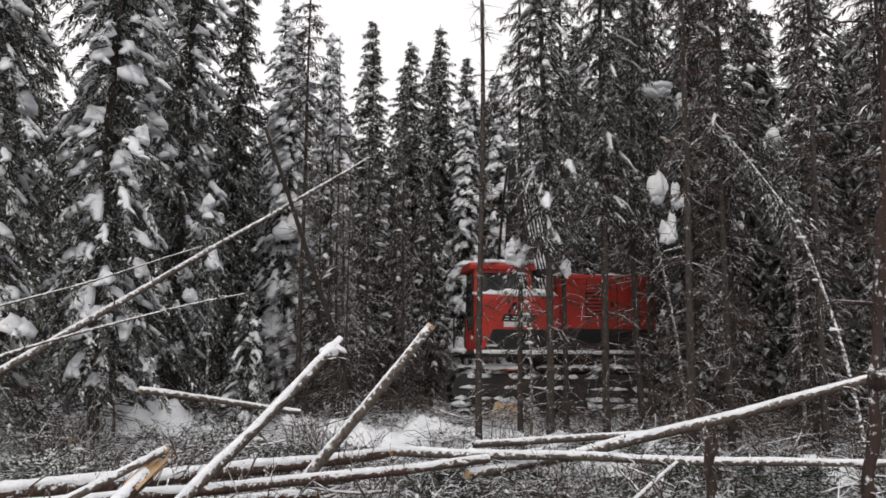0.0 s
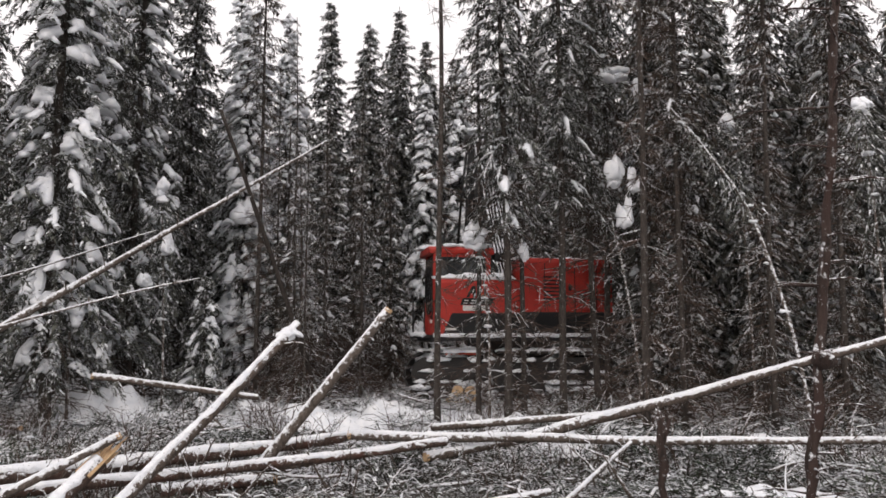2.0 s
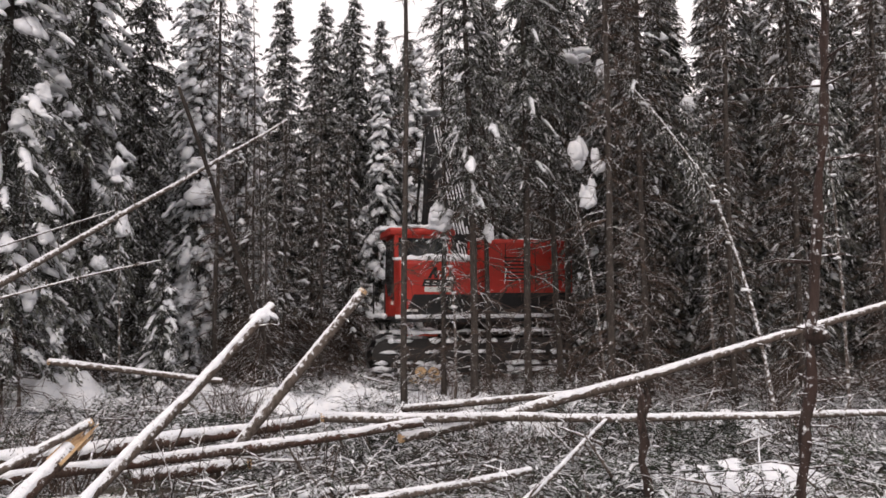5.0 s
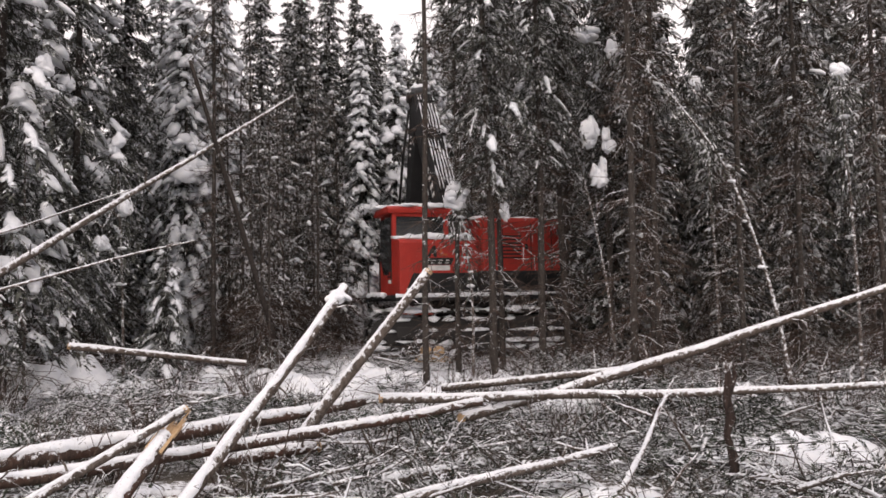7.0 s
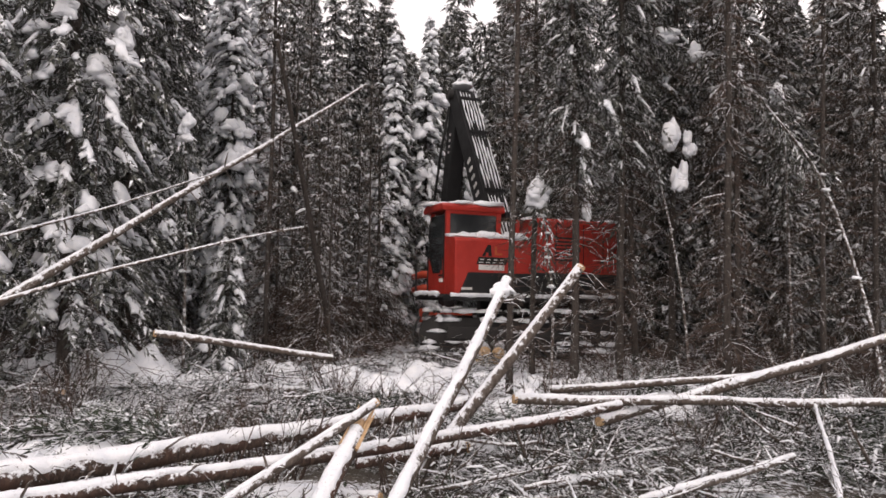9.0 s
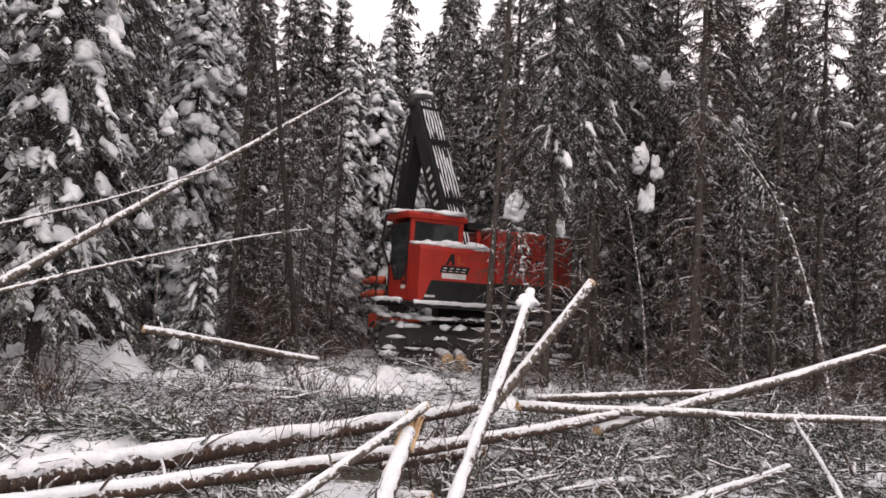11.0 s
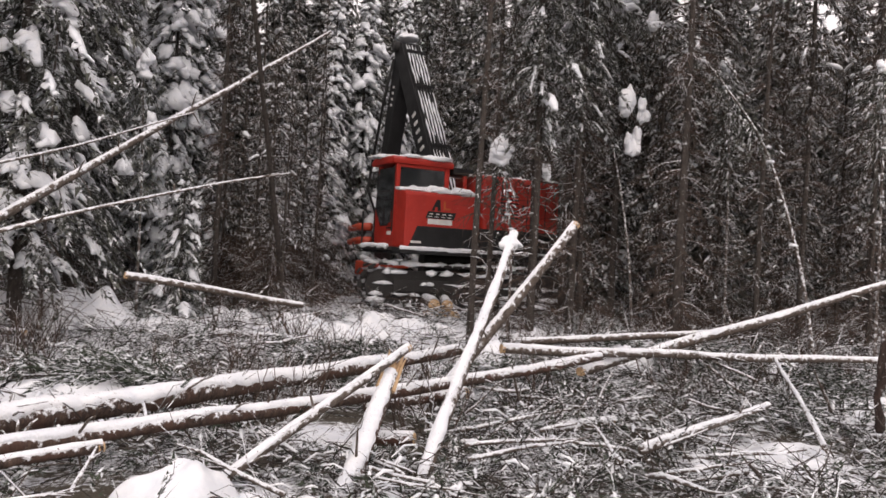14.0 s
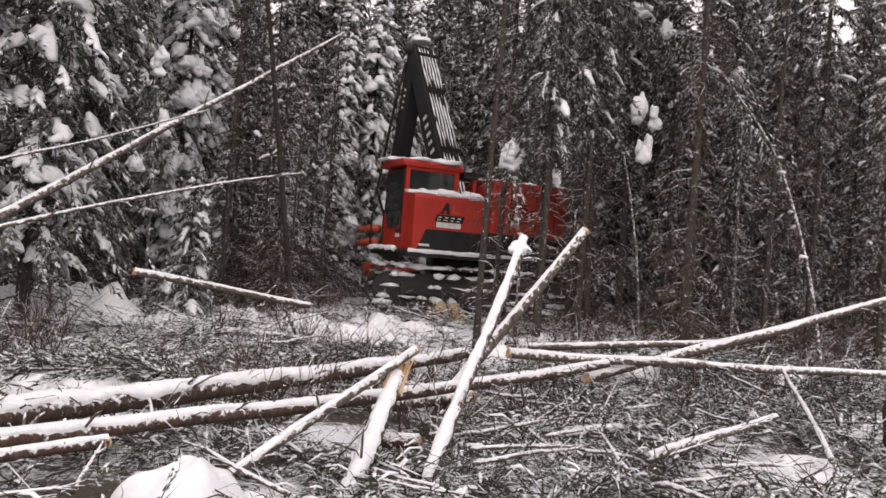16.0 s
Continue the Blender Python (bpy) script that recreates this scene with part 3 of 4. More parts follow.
# deep green trees without much snow, dense to the tip
GREEN = [kind_of(spruce(450 + i, 12.0 + 0.6 * i, 1.25, 0.6, 0.22, 7, 92, 0.12 + 0.14 * i, 40, 0.5, NEEDLE_FAR, 0.085, 0.5, 2, 0.2, 1.4), "dense dark green spruce with light snow on its limbs") for i in range(3)]
# low brown thicket trees
THICKET = [kind_of(spruce(470 + i, 6.6 + 0.5 * i, 0.95, 0.5, 0.24, 6, 30, 0.2, 190, 0.40, NEEDLE, 0.045, 0.35, 2, 0.1, 0.9), "low brown half-dead spruce of the thicket") for i in range(2)]
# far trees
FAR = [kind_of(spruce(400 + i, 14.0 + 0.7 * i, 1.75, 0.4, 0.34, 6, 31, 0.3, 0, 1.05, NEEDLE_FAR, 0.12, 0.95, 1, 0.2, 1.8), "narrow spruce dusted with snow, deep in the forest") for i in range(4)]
# pale trees, plastered white all over
SNOWY = [kind_of(spruce(520 + i, 11.5 + 0.8 * i, 1.2, 0.5, 0.24, 7, 50, 0.95, 20, 0.46, NEEDLE_SNOWY, 0.075, 1.35, 2, 0.7, 1.4), "pale spruce plastered all over with fresh snow") for i in range(2)]
# young spruces
YOUNG = [kind_of(spruce(500 + i, 3.6 + i, 0.85, 0.15, 0.2, 6, 80, 0.6, 0, 0.46, NEEDLE_SNOWY, 0.05, 0.7, 2, 0.6, 1.2), "young spruce bent under clumps of snow") for i in range(2)]

NEAR = [
    # laden trees on the clearing's side
    (LADEN, 0, -6.3, 15.4, 1.05), (LADEN, 1, -5.85, 18.2, 0.95), (SNOWY, 0, -5.1, 22.6, 0.56), (LADEN, 2, -8.0, 14.2, 1.0), (LADEN, 1, -7.6, 18.5, 1.0), (GREEN, 1, -2.5, 27.0, 0.98), (GREEN, 0, -1.15, 27.2, 1.06), (GREEN, 2, -0.35, 29.5, 1.0), (GREEN, 1, 0.5, 29.8, 1.06), (GREEN, 2, -1.9, 30.5, 0.95),
    (LADEN, 0, -9.8, 17.0, 1.05), (SNOWY, 1, -3.6, 24.2, 0.86), (SNOWY, 0, -4.75, 24.0, 1.0), (SNOWY, 1, -4.1, 21.4, 0.8), (GREEN, 0, -5.75, 21.6, 1.02), (DARK, 2, -7.2, 21.5, 1.0),
    (LADEN, 0, -5.6, 26.5, 0.75), (LADEN, 1, -9.2, 22.5, 0.95), (DARK, 0, -8.6, 16.2, 1.0), (DARK, 0, -11.5, 20.5, 1.05), (LADEN, 2, -12.5, 17.5, 1.0), (YOUNG, 0, -3.9, 16.9, 0.75), (YOUNG, 1, -3.1, 20.5, 0.8), (YOUNG, 0, -7.4, 13.6, 0.6),
    (BARE, 0, -3.2, 18.6, 1.0), (POLE, 0, -2.4, 18.8, 0.62), (POLE, 0, -1.75, 18.9, 0.55), (POLE, 0, -1.0, 19.8, 0.58), (POLE, 0, -3.0, 19.9, 0.66), (POLE, 0, -2.0, 17.6, 0.5), (THICKET, 0, -2.7, 19.4, 1.0), (THICKET, 1, -1.9, 20.4, 0.95), (THICKET, 0, -1.1, 21.2, 0.9), (THICKET, 0, -2.2, 18.3, 0.85), (THICKET, 1, -0.4, 22.6, 1.0), (THICKET, 0, -1.5, 23.4, 1.1), (SNOWY, 0, 0.5, 26.6, 0.86), (SNOWY, 1, 1.7, 27.6, 0.9), (SNOWY, 0, 3.0, 28.0, 0.95), (DARK, 0, 4.2, 27.2, 0.8),
    # in front of the machine
    (POLE, 0, 0.72, 14.4, 1.05), (HIGH, 0, 1.95, 14.7, 0.95), (HIGH, 1, 3.0, 15.2, 1.0), (BARE, 1, 1.5, 15.6, 0.9), (BARE, 1, 2.35, 15.6, 0.9),
    (HIGH, 1, 4.6, 18.6, 1.05), (HIGH, 0, 5.2, 17.4, 1.05), (DARK, 1, 5.6, 24.2, 0.95), (DARK, 2, 8.4, 25.0, 1.0),
    (BARE, 1, 3.98, 13.3, 1.1), (SLIM, 0, 3.9, 16.4, 1.05), (SLIM, 2, 5.0, 14.6, 1.0), (DARK, 0, 5.7, 16.4, 0.82), (BARE, 0, 6.4, 14.2, 1.0),
    (DARK, 1, 7.2, 16.4, 0.66), (SLIM, 1, 7.9, 14.7, 1.05), (DARK, 2, 8.7, 16.2, 0.7), (BARE, 1, 9.4, 14.4, 1.0), (SLIM, 0, 10.4, 15.4, 1.0),
    (DARK, 0, 11.2, 17.0, 0.72), (SLIM, 1, 12.2, 15.2, 1.0), (DARK, 1, 13.4, 16.6, 1.0), (SLIM, 2, 14.6, 15.6, 1.0), (DARK, 2, 16.0, 17.0, 1.0),
    (DARK, 2, 6.0, 19.0, 0.95), (DARK, 1, 7.3, 19.6, 0.9), (SLIM, 0, 8.4, 18.5, 1.0), (DARK, 0, 9.6, 19.4, 0.95), (SLIM, 1, 10.8, 19.2, 0.95),
    (DARK, 2, 12.4, 19.8, 0.9), (SLIM, 2, 14.0, 19.4, 1.0), (DARK, 1, 15.8, 20.2, 0.95), (SLIM, 0, 6.9, 22.0, 0.9), (DARK, 0, 10.4, 23.0, 0.9),
    (DARK, 2, 14.4, 23.0, 0.95), (DARK, 1, 18.5, 20.5, 1.0), (SLIM, 1, 20.5, 22.0, 1.0), (DARK, 0, 18.0, 24.5, 1.0),
]
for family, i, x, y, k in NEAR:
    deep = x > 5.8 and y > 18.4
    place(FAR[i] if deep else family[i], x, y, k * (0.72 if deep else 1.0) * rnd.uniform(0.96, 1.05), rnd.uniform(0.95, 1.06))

# the forest behind
spots = []
tries = 0
while len(spots) < 88 and tries < 12000:
    tries += 1
    y = 27 + 27 * rnd.random() ** 1.1
    x = rnd.uniform(-5 - 0.36 * y, 3 + 0.90 * y)
    if all((x - a) ** 2 + (y - b) ** 2 > 1.75 ** 2 for a, b in spots):
        spots.append((x, y))
for x, y in spots:
    low = -0.27 < (x - 0.4) / y < 0.03
    tall = 1.5 + rnd.uniform(0.25, 0.33) * y if low else min(19.5, 1.5 + rnd.uniform(0.31, 0.43) * y)
    k = tall / 15.0
    place(FAR[rnd.randrange(4)], x, y, max(0.75, k) * rnd.uniform(0.9, 1.08), k / max(0.75, k))

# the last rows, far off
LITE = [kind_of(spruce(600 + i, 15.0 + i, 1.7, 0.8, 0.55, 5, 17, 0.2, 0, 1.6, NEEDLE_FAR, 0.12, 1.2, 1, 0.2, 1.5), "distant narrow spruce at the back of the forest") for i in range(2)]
for i in range(72):
    y = 54 + 14 * rnd.random()
    x = -5 - 0.36 * y + (8 + 1.26 * y) * (i + rnd.random()) / 72
    k = 0.92 if -0.27 < (x - 0.4) / y < 0.03 else 1.25
    place(LITE[i % 2], x, y, k * rnd.uniform(0.9, 1.1), rnd.uniform(0.9, 1.1))


# felled tops lying in the slash, still green
TOPS = [kind_of(spruce(700 + i, 2.6 + 0.5 * i, 0.75, 0.1, 0.16, 6, 46, 0.12, 0, 0.42, SLASH_GREEN, 0.035, 0.3, 2), "green spruce top felled and lying in slash") for i in range(2)]
for i, (x, y, turn, k) in enumerate(((2.3, 9.1, 1.0, 0.75), (3.6, 9.6, 2.4, 0.8), (-4.9, 11.6, 0.4, 0.9), (-3.2, 11.4, 2.0, 0.8), (-6.2, 11.0, 1.2, 0.9), (4.4, 11.6, 4.0, 1.0), (0.6, 11.5, 5.2, 0.75), (-1.8, 11.8, 3.6, 0.7), (5.6, 9.6, 0.2, 0.9), (2.9, 11.9, 1.7, 0.8))):
    proto = TOPS[i % 2]
    m = Matrix.LocRotScale((x, y, ground_height(x, y) + 0.16), Euler((radians(84), 0, turn)), (k, k * 0.5, k))
    if proto["used"]:
        ob = proto["ob"].copy()
        scene.collection.objects.link(ob)
        for child in proto["ob"].children:
            twin = child.copy()
            scene.collection.objects.link(twin)
            twin.parent = ob
        ob.matrix_basis = m
    else:
        ob = proto["ob"]
        ob.name = "felled_spruce_top"
        ob.matrix_basis = m
        proto["used"] = True
    tagged(ob, proto["label"], "spruce top", "felled spruce tops")


# ---- feller buncher ----
def feller_buncher():
    """A red tracked tree harvester, seen from its rear left; local x runs along its rear, y towards its front."""
    thing = new("feller_buncher")
    thing.matrix_basis = pose(0.82, 18.95, 0.12, 0, 0, 11)
    tagged(thing, "red tracked tree harvester with black boom, standing among spruces", "forestry machine")
    P = lambda name, me, label="", parent=None, kind="": part(name, me, parent or thing, label, kind)
    W = 4.30
    squashed = set()
    # deck and turntable
    P("deck", box_mesh("deck", (-0.12, -0.12, 1.40), (W + 0.05, 3.6, 1.52), BLACK, 0.02), "black deck plate")
    so = Soup()
    for i in range(26):
        blob(so, (random.Random(i).uniform(-0.1, W), -0.08 + 0.05 * (i % 2), 1.53), (0.22, 0.10, 0.05), i, 1)
    P("snow_cover", so.mesh("snow_cover", SNOW, True), "snow along the deck edge", None, "stuff")
    so = Soup()
    tube(so, [(-0.12 + 0.2 * k, -0.10, 1.525) for k in range(20)], [0.05] * 20, 8, True, 0.9)
    tube(so, [(-0.30, -0.05 + 0.2 * k, 1.55) for k in range(3, 16)], [0.06] * 13, 8, True, 0.9)
    P("snow_strip", so.mesh("snow_strip", SNOW, True), "bright line of snow on the deck edge")
    # lower skirts, black
    P("rear_skirt", box_mesh("rear_skirt", (0.10, -0.02, 1.52), (1.92, 0.5, 2.12), BLACK, 0.05, lambda c: (c.x + (0.22 if c.x < 1 and c.z > 2 else 0), c.y, c.z)))
    P("counterweight", box_mesh("counterweight", (1.96, -0.10, 1.52), (W, 0.7, 2.16), BLACK, 0.06))
    # tank box with the emblem
    tank = P("tank_box", prism_mesh("tank_box", [(0.02, 1.54), (0.02, 2.92), (0.12, 3.02), (0.95, 3.06), (0.95, 1.54)], 0.0, 1.92, RED, 0.035), "glossy red tank panel")
    so = Soup()
    for i in range(14):
        r = random.Random(50 + i)
        blob(so, (r.uniform(0.18, 1.6), r.uniform(0.12, 0.75), 3.06), (0.3, 0.22, r.uniform(0.06, 0.15)), i + 60, 2)
    P("snow_cover", so.mesh("snow_cover", SNOW, True), "snow drifted over the tank", tank, "stuff")
    # emblem: plain shapes on a white plate
    e = []
    e.append(("emblem_plate", box_mesh("emblem_plate", (0.58, 0.004, 2.18), (1.22, 0.016, 2.32), WHITE, 0)))
    e.append(("emblem_bar", box_mesh("emblem_bar", (0.52, 0.0, 2.33), (1.26, 0.014, 2.52), INK, 0, lambda c: (c.x + (0.06 if c.z > 2.4 else 0), c.y, c.z))))
    for i in range(4):
        x = 0.585 + i * 0.168
        e.append(("emblem_stroke", box_mesh("emblem_stroke", (x, -0.006, 2.37), (x + 0.10, 0.008, 2.39), WHITE, 0)))
        e.append(("emblem_stroke", box_mesh("emblem_stroke", (x + 0.03, -0.006, 2.44), (x + 0.12, 0.008, 2.465), WHITE, 0)))
    e.append(("emblem_shape", box_mesh("emblem_shape", (0.98, 0.0, 2.58), (1.16, 0.014, 2.63), ORANGE_DECAL, 0)))
    e.append(("emblem_shape", box_mesh("emblem_shape", (0.98, 0.0, 2.58), (1.03, 0.015, 2.80), ORANGE_DECAL, 0)))
    e.append(("emblem_shape", prism_mesh("emblem_shape", [(0.66, 2.54), (0.80, 2.84), (0.88, 2.84), (0.90, 2.54), (0.82, 2.54), (0.82, 2.64), (0.76, 2.64), (0.74, 2.54)], 0.0, 0.014, INK, 0, 1)))
    for name, me in e:
        P(name, me, "", tank)
    P("label_bar", box_mesh("label_bar", (0.16, -0.03, 1.66), (0.42, 0.0, 1.72), WHITE, 0))
    # engine house
    engine = P("engine_house", prism_mesh("engine_house", [(-0.02, 2.14), (-0.02, 3.52), (0.10, 3.64), (2.5, 3.64), (2.5, 1.54), (0.7, 1.54)], 2.05, W - 0.03, RED, 0.05), "glossy red engine housing")
    for x in (2.55, 3.3, 3.85):
        P("seam", box_mesh("seam", (x, -0.028, 2.2), (x + 0.018, 0.0, 3.5), BLACK, 0), "", engine)
    for i in range(7):
        P("grille_slat", box_mesh("grille_slat", (2.52, -0.034, 2.5 + i * 0.1), (3.05, -0.014, 2.54 + i * 0.1), BLACK, 0), "", engine)
    P("latch", box_mesh("latch", (3.15, -0.045, 2.75), (3.22, -0.015, 2.9), STEEL, 0.008), "", engine)
    so = Soup()
    for i in range(16):
        r = random.Random(150 + i)
        blob(so, (r.uniform(2.05, W - 0.15), r.uniform(0.2, 2.3), 3.65), (0.35, 0.3, 0.07), i + 20, 1)
    P("snow_cover", so.mesh("snow_cover", SNOW, True), "thin snow on the housing", engine, "stuff")
    P("inner_wall", box_mesh("inner_wall", (1.93, 0.25, 1.54), (2.04, 2.4, 3.0), RED, 0.02))
    P("exhaust_box", box_mesh("exhaust_box", (1.50, 0.95, 3.62), (2.06, 1.9, 3.82), BLACK, 0.04), "black exhaust cover")
    P("post", box_mesh("post", (1.80, 1.0, 2.9), (1.90, 1.12, 3.64), RED, 0.015))
    # cab
    cab = P("cab", prism_mesh("cab", [(0.95, 1.54), (0.95, 3.04), (1.0, 3.07), (2.75, 3.07), (2.98, 2.35), (2.85, 1.54)], 0.0, 1.4, RED, 0.03), "red cab with tinted windows")
    for name, lo, hi in (("pillar", (0.0, 0.98, 3.05), (0.10, 1.12, 3.78)), ("pillar", (1.28, 0.98, 3.05), (1.4, 1.12, 3.78)), ("pillar", (0.0, 2.6, 3.05), (0.09, 2.72, 3.78)), ("pillar", (1.28, 2.6, 3.05), (1.4, 2.72, 3.78)), ("sill", (0.10, 1.0, 3.05), (1.28, 1.08, 3.14)), ("header", (0.10, 1.0, 3.68), (1.28, 1.1, 3.78))):
        P(name, box_mesh(name, lo, hi, RED, 0.015), "", cab)
    P("rear_window", box_mesh("rear_window", (0.10, 1.03, 3.14), (1.28, 1.05, 3.68), GLASS, 0.004), "dark tinted glass", cab)
    P("side_window", prism_mesh("side_window", [(1.25, 2.55), (1.2, 3.66), (2.62, 3.66), (2.86, 2.6), (2.3, 2.1), (1.6, 2.1)], -0.012, 0.012, GLASS, 0.004), "tall dark tinted side window", cab)
    P("front_window", box_mesh("front_window", (0.09, 2.64, 3.07), (1.28, 2.66, 3.7), GLASS, 0.004), "dark tinted glass", cab)
    for lo, hi in (((-0.03, 1.12, 1.95), (0.0, 1.16, 3.7)), ((-0.03, 1.12, 2.02), (0.0, 1.62, 2.06)), ((-0.03, 2.86, 1.6), (0.0, 2.9, 2.6))):
        P("window_seal", box_mesh("window_seal", lo, hi, RUBBER, 0.004), "", cab)
    P("door_handle", box_mesh("door_handle", (-0.06, 1.28, 2.18), (-0.01, 1.33, 2.4), BLACK, 0.01), "", cab)
    for i in range(3):
        P("label_bar", box_mesh("label_bar", (-0.02, 1.25 + i * 0.13, 1.86), (0.0, 1.34 + i * 0.13, 1.96), WHITE, 0), "", cab)
    roof = P("cab_roof", prism_mesh("cab_roof", [(0.88, 3.76), (0.86, 3.88), (1.0, 3.96), (2.75, 3.96), (3.05, 3.86), (3.08, 3.74)], -0.12, 1.48, RED, 0.045), "red overhanging cab roof", cab)
    so = Soup()
    for i in range(22):
        r = random.Random(250 + i)
        blob(so, (r.uniform(0.0, 1.38), r.uniform(1.0, 2.9), 3.97), (0.32, 0.32, r.uniform(0.06, 0.11)), i + 220, 2)
    part("snow_cover", so.mesh("snow_cover", SNOW, True), thing, "even snow on the cab roof", "stuff")
    P("seat", box_mesh("seat", (0.3, 1.6, 2.9), (0.9, 1.75, 3.5), BLACK, 0.06), "black seat back", cab)
    # step board along the cab side
    P("step_board", box_mesh("step_board", (-0.34, 0.6, 1.46), (-0.02, 3.1, 1.54), STEEL, 0.015), "snow-dusted side step")
    P("handrail", box_mesh("handrail", (-0.30, 3.0, 1.54), (-0.26, 3.04, 2.5), BLACK, 0.01))

    # boom, in the plane x = 1.95
    def arm(name, axis, mid, depth, width, material, label, bulge=0.5):
        """A box-section arm along an axis from a to b (y, z), deeper near its middle."""
        a, b = Vector(axis[0]), Vector(axis[1])
        d = (b - a).normalized()
        nrm = Vector((-d.y, d.x))
        top, low = [], []
        for t, k in ((0, depth[0]), (bulge, depth[1]), (1, depth[2])):
            c = a.lerp(b, t)
            top.append(c + nrm * k / 2 * 1.0)
            low.append(c - nrm * k / 2)
        outline = [tuple(p) for p in top + low[::-1]]
        return P(name, prism_mesh(name, outline, mid - width / 2, mid + width / 2, material, 0.03), label), d, nrm
    base, elbow, tip = (1.9, 2.5), (4.72, 7.3), (5.55, 3.6)
    boom, d, nrm = arm("boom", (base, elbow), 1.60, (0.62, 0.60, 0.48), 0.58, BLACK, "heavy black box-section boom")
    # nrm points back and up: hoses run along that face
    a, b = Vector(base), Vector(elbow)
    for i, x in enumerate((1.37, 1.46, 1.55, 1.64, 1.73, 1.82)):
        so = Soup()
        pts = []
        for k in range(9):
            t = 0.04 + 0.92 * k / 8
            c = a.lerp(b, t) + nrm * (0.40 + 0.03 * math.sin(k * 2.1 + i) - 0.06 * t)
            pts.append((x + 0.012 * math.sin(k + i * 2), c.x, c.y))
        tube(so, pts, [0.026] * 9, 6, False)
        part("hose", so.mesh("hose", RUBBER, True), boom)
        so = Soup()
        for lo, hi in ((0.05, 0.30), (0.34, 0.66), (0.70, 0.96)):
            line = []
            for k in range(7):
                c = a.lerp(b, lo + (hi - lo) * k / 6) + nrm * (0.43 - 0.06 * (lo + (hi - lo) * k / 6))
                line.append((x + 0.01 * math.sin(k * 1.7 + i), c.x, c.y))
            tube(so, line, [0.006] + [0.021 + 0.009 * math.sin(k * 2.3 + i * 1.9) for k in range(5)] + [0.006], 6, True, 0.5)
        part("snow_cover", so.mesh("snow_cover", SNOW, True), boom, "lines of snow between the hoses", "stuff")
    for t in (0.32, 0.68, 0.9):
        c = a.lerp(b, t) + nrm * 0.40
        q = c + d * 0.07 + nrm * 0.06
        part("hose_clamp", box_mesh("hose_clamp", (1.29, min(c.x, q.x), min(c.y, q.y)), (1.91, max(c.x, q.x), max(c.y, q.y)), BLACK, 0.01), boom)
    # plain white shapes along the boom's side
    def side_bar(t, along, across, off, parent, p0, p1, dd, nn, x):
        c = Vector(p0).lerp(Vector(p1), t) + nn * off
        q = [c + dd * (u * along) + nn * (w * across) for u, w in ((-0.5, -0.5), (0.5, -0.5), (0.5, 0.5), (-0.5, 0.5))]
        part("letter_bar", prism_mesh("letter_bar", [tuple(e) for e in q], x, x + 0.012, WHITE, 0), parent)
    for i in range(5):
        side_bar(0.36 + 0.05 * i, 0.10, 0.20, 0.0, boom, base, elbow, d, nrm, 1.298)
    stick, d2, nrm2 = arm("stick", (elbow, tip), 1.60, (0.58, 0.54, 0.40), 0.42, BLACK, "black box-section stick hanging from the elbow", 0.25)
    a2, b2 = Vector(elbow), Vector(tip)
    for i in range(4):
        side_bar(0.30 + 0.045 * i, 0.07, 0.09, 0.0, stick, elbow, tip, d2, nrm2, 1.378)
    so = Soup()
    blob(so, (1.60, 4.62, 7.55), (0.28, 0.34, 0.13), 5, 3)
    part("snow_cover", so.mesh("snow_cover", SNOW, True), boom, "cap of snow on the elbow")
    so = Soup()
    tube(so, [(1.22, 4.72, 7.3), (1.98, 4.72, 7.3)], [0.16, 0.16], 14)
    P("elbow_pin", so.mesh("elbow_pin", STEEL, True))
    so = Soup()
    tube(so, [(1.60, 2.9, 2.6), (1.60, 3.35, 3.9)], [0.09, 0.09], 12)
    tube(so, [(1.60, 3.35, 3.9), (1.60, 3.62, 5.1)], [0.055, 0.055], 10)
    P("lift_cylinder", so.mesh("lift_cylinder", BLACK, True))
    so = Soup()
    tube(so, [(1.33, 4.95, 7.0), (1.28, 5.4, 5.7), (1.26, 5.8, 4.3), (1.28, 6.15, 3.3), (1.4, 5.8, 2.6)], [0.04] * 5, 7)
    tube(so, [(1.87, 4.95, 7.0), (1.92, 5.4, 5.7), (1.95, 5.85, 4.2), (1.88, 6.15, 3.3)], [0.035] * 4, 7)
    P("hose", so.mesh("hose", RUBBER, True))
    # felling head
    head = P("felling_head", prism_mesh("felling_head", [(5.30, 3.3), (5.70, 3.35), (5.85, 2.5), (5.75, 1.3), (5.30, 1.2), (5.2, 2.4)], 1.42, 1.76, BLACK, 0.05), "felling head with red saw housing and grab arms")
    part("saw_housing", prism_mesh("saw_housing", [(1.0, 5.0), (2.2, 5.0), (2.4, 5.8), (1.9, 6.6), (1.3, 6.6), (0.85, 5.8)], 0.75, 1.15, ORANGE, 0.04, 2), head, "red saw housing")
    for sx in (1.2, 2.0):
        s = -1 if sx < 1.6 else 1
        for z in (2.15, 1.75):
            so = Soup()
            tube(so, [(sx, 5.6, z), (sx + s * 0.22, 5.95, z), (sx + s * 0.26, 6.5, z - 0.06), (sx + s * 0.05, 6.9, z - 0.1)], [0.12, 0.11, 0.09, 0.03], 8)
            part("grab_arm", so.mesh("grab_arm", ORANGE, True), head, "red curved grab arm")
    P("wrist", box_mesh("wrist", (1.4, 5.3, 3.2), (1.8, 5.8, 3.8), BLACK, 0.05))

    # the whole superstructure sits a little lower over the deck
    reach = {boom, stick, head}
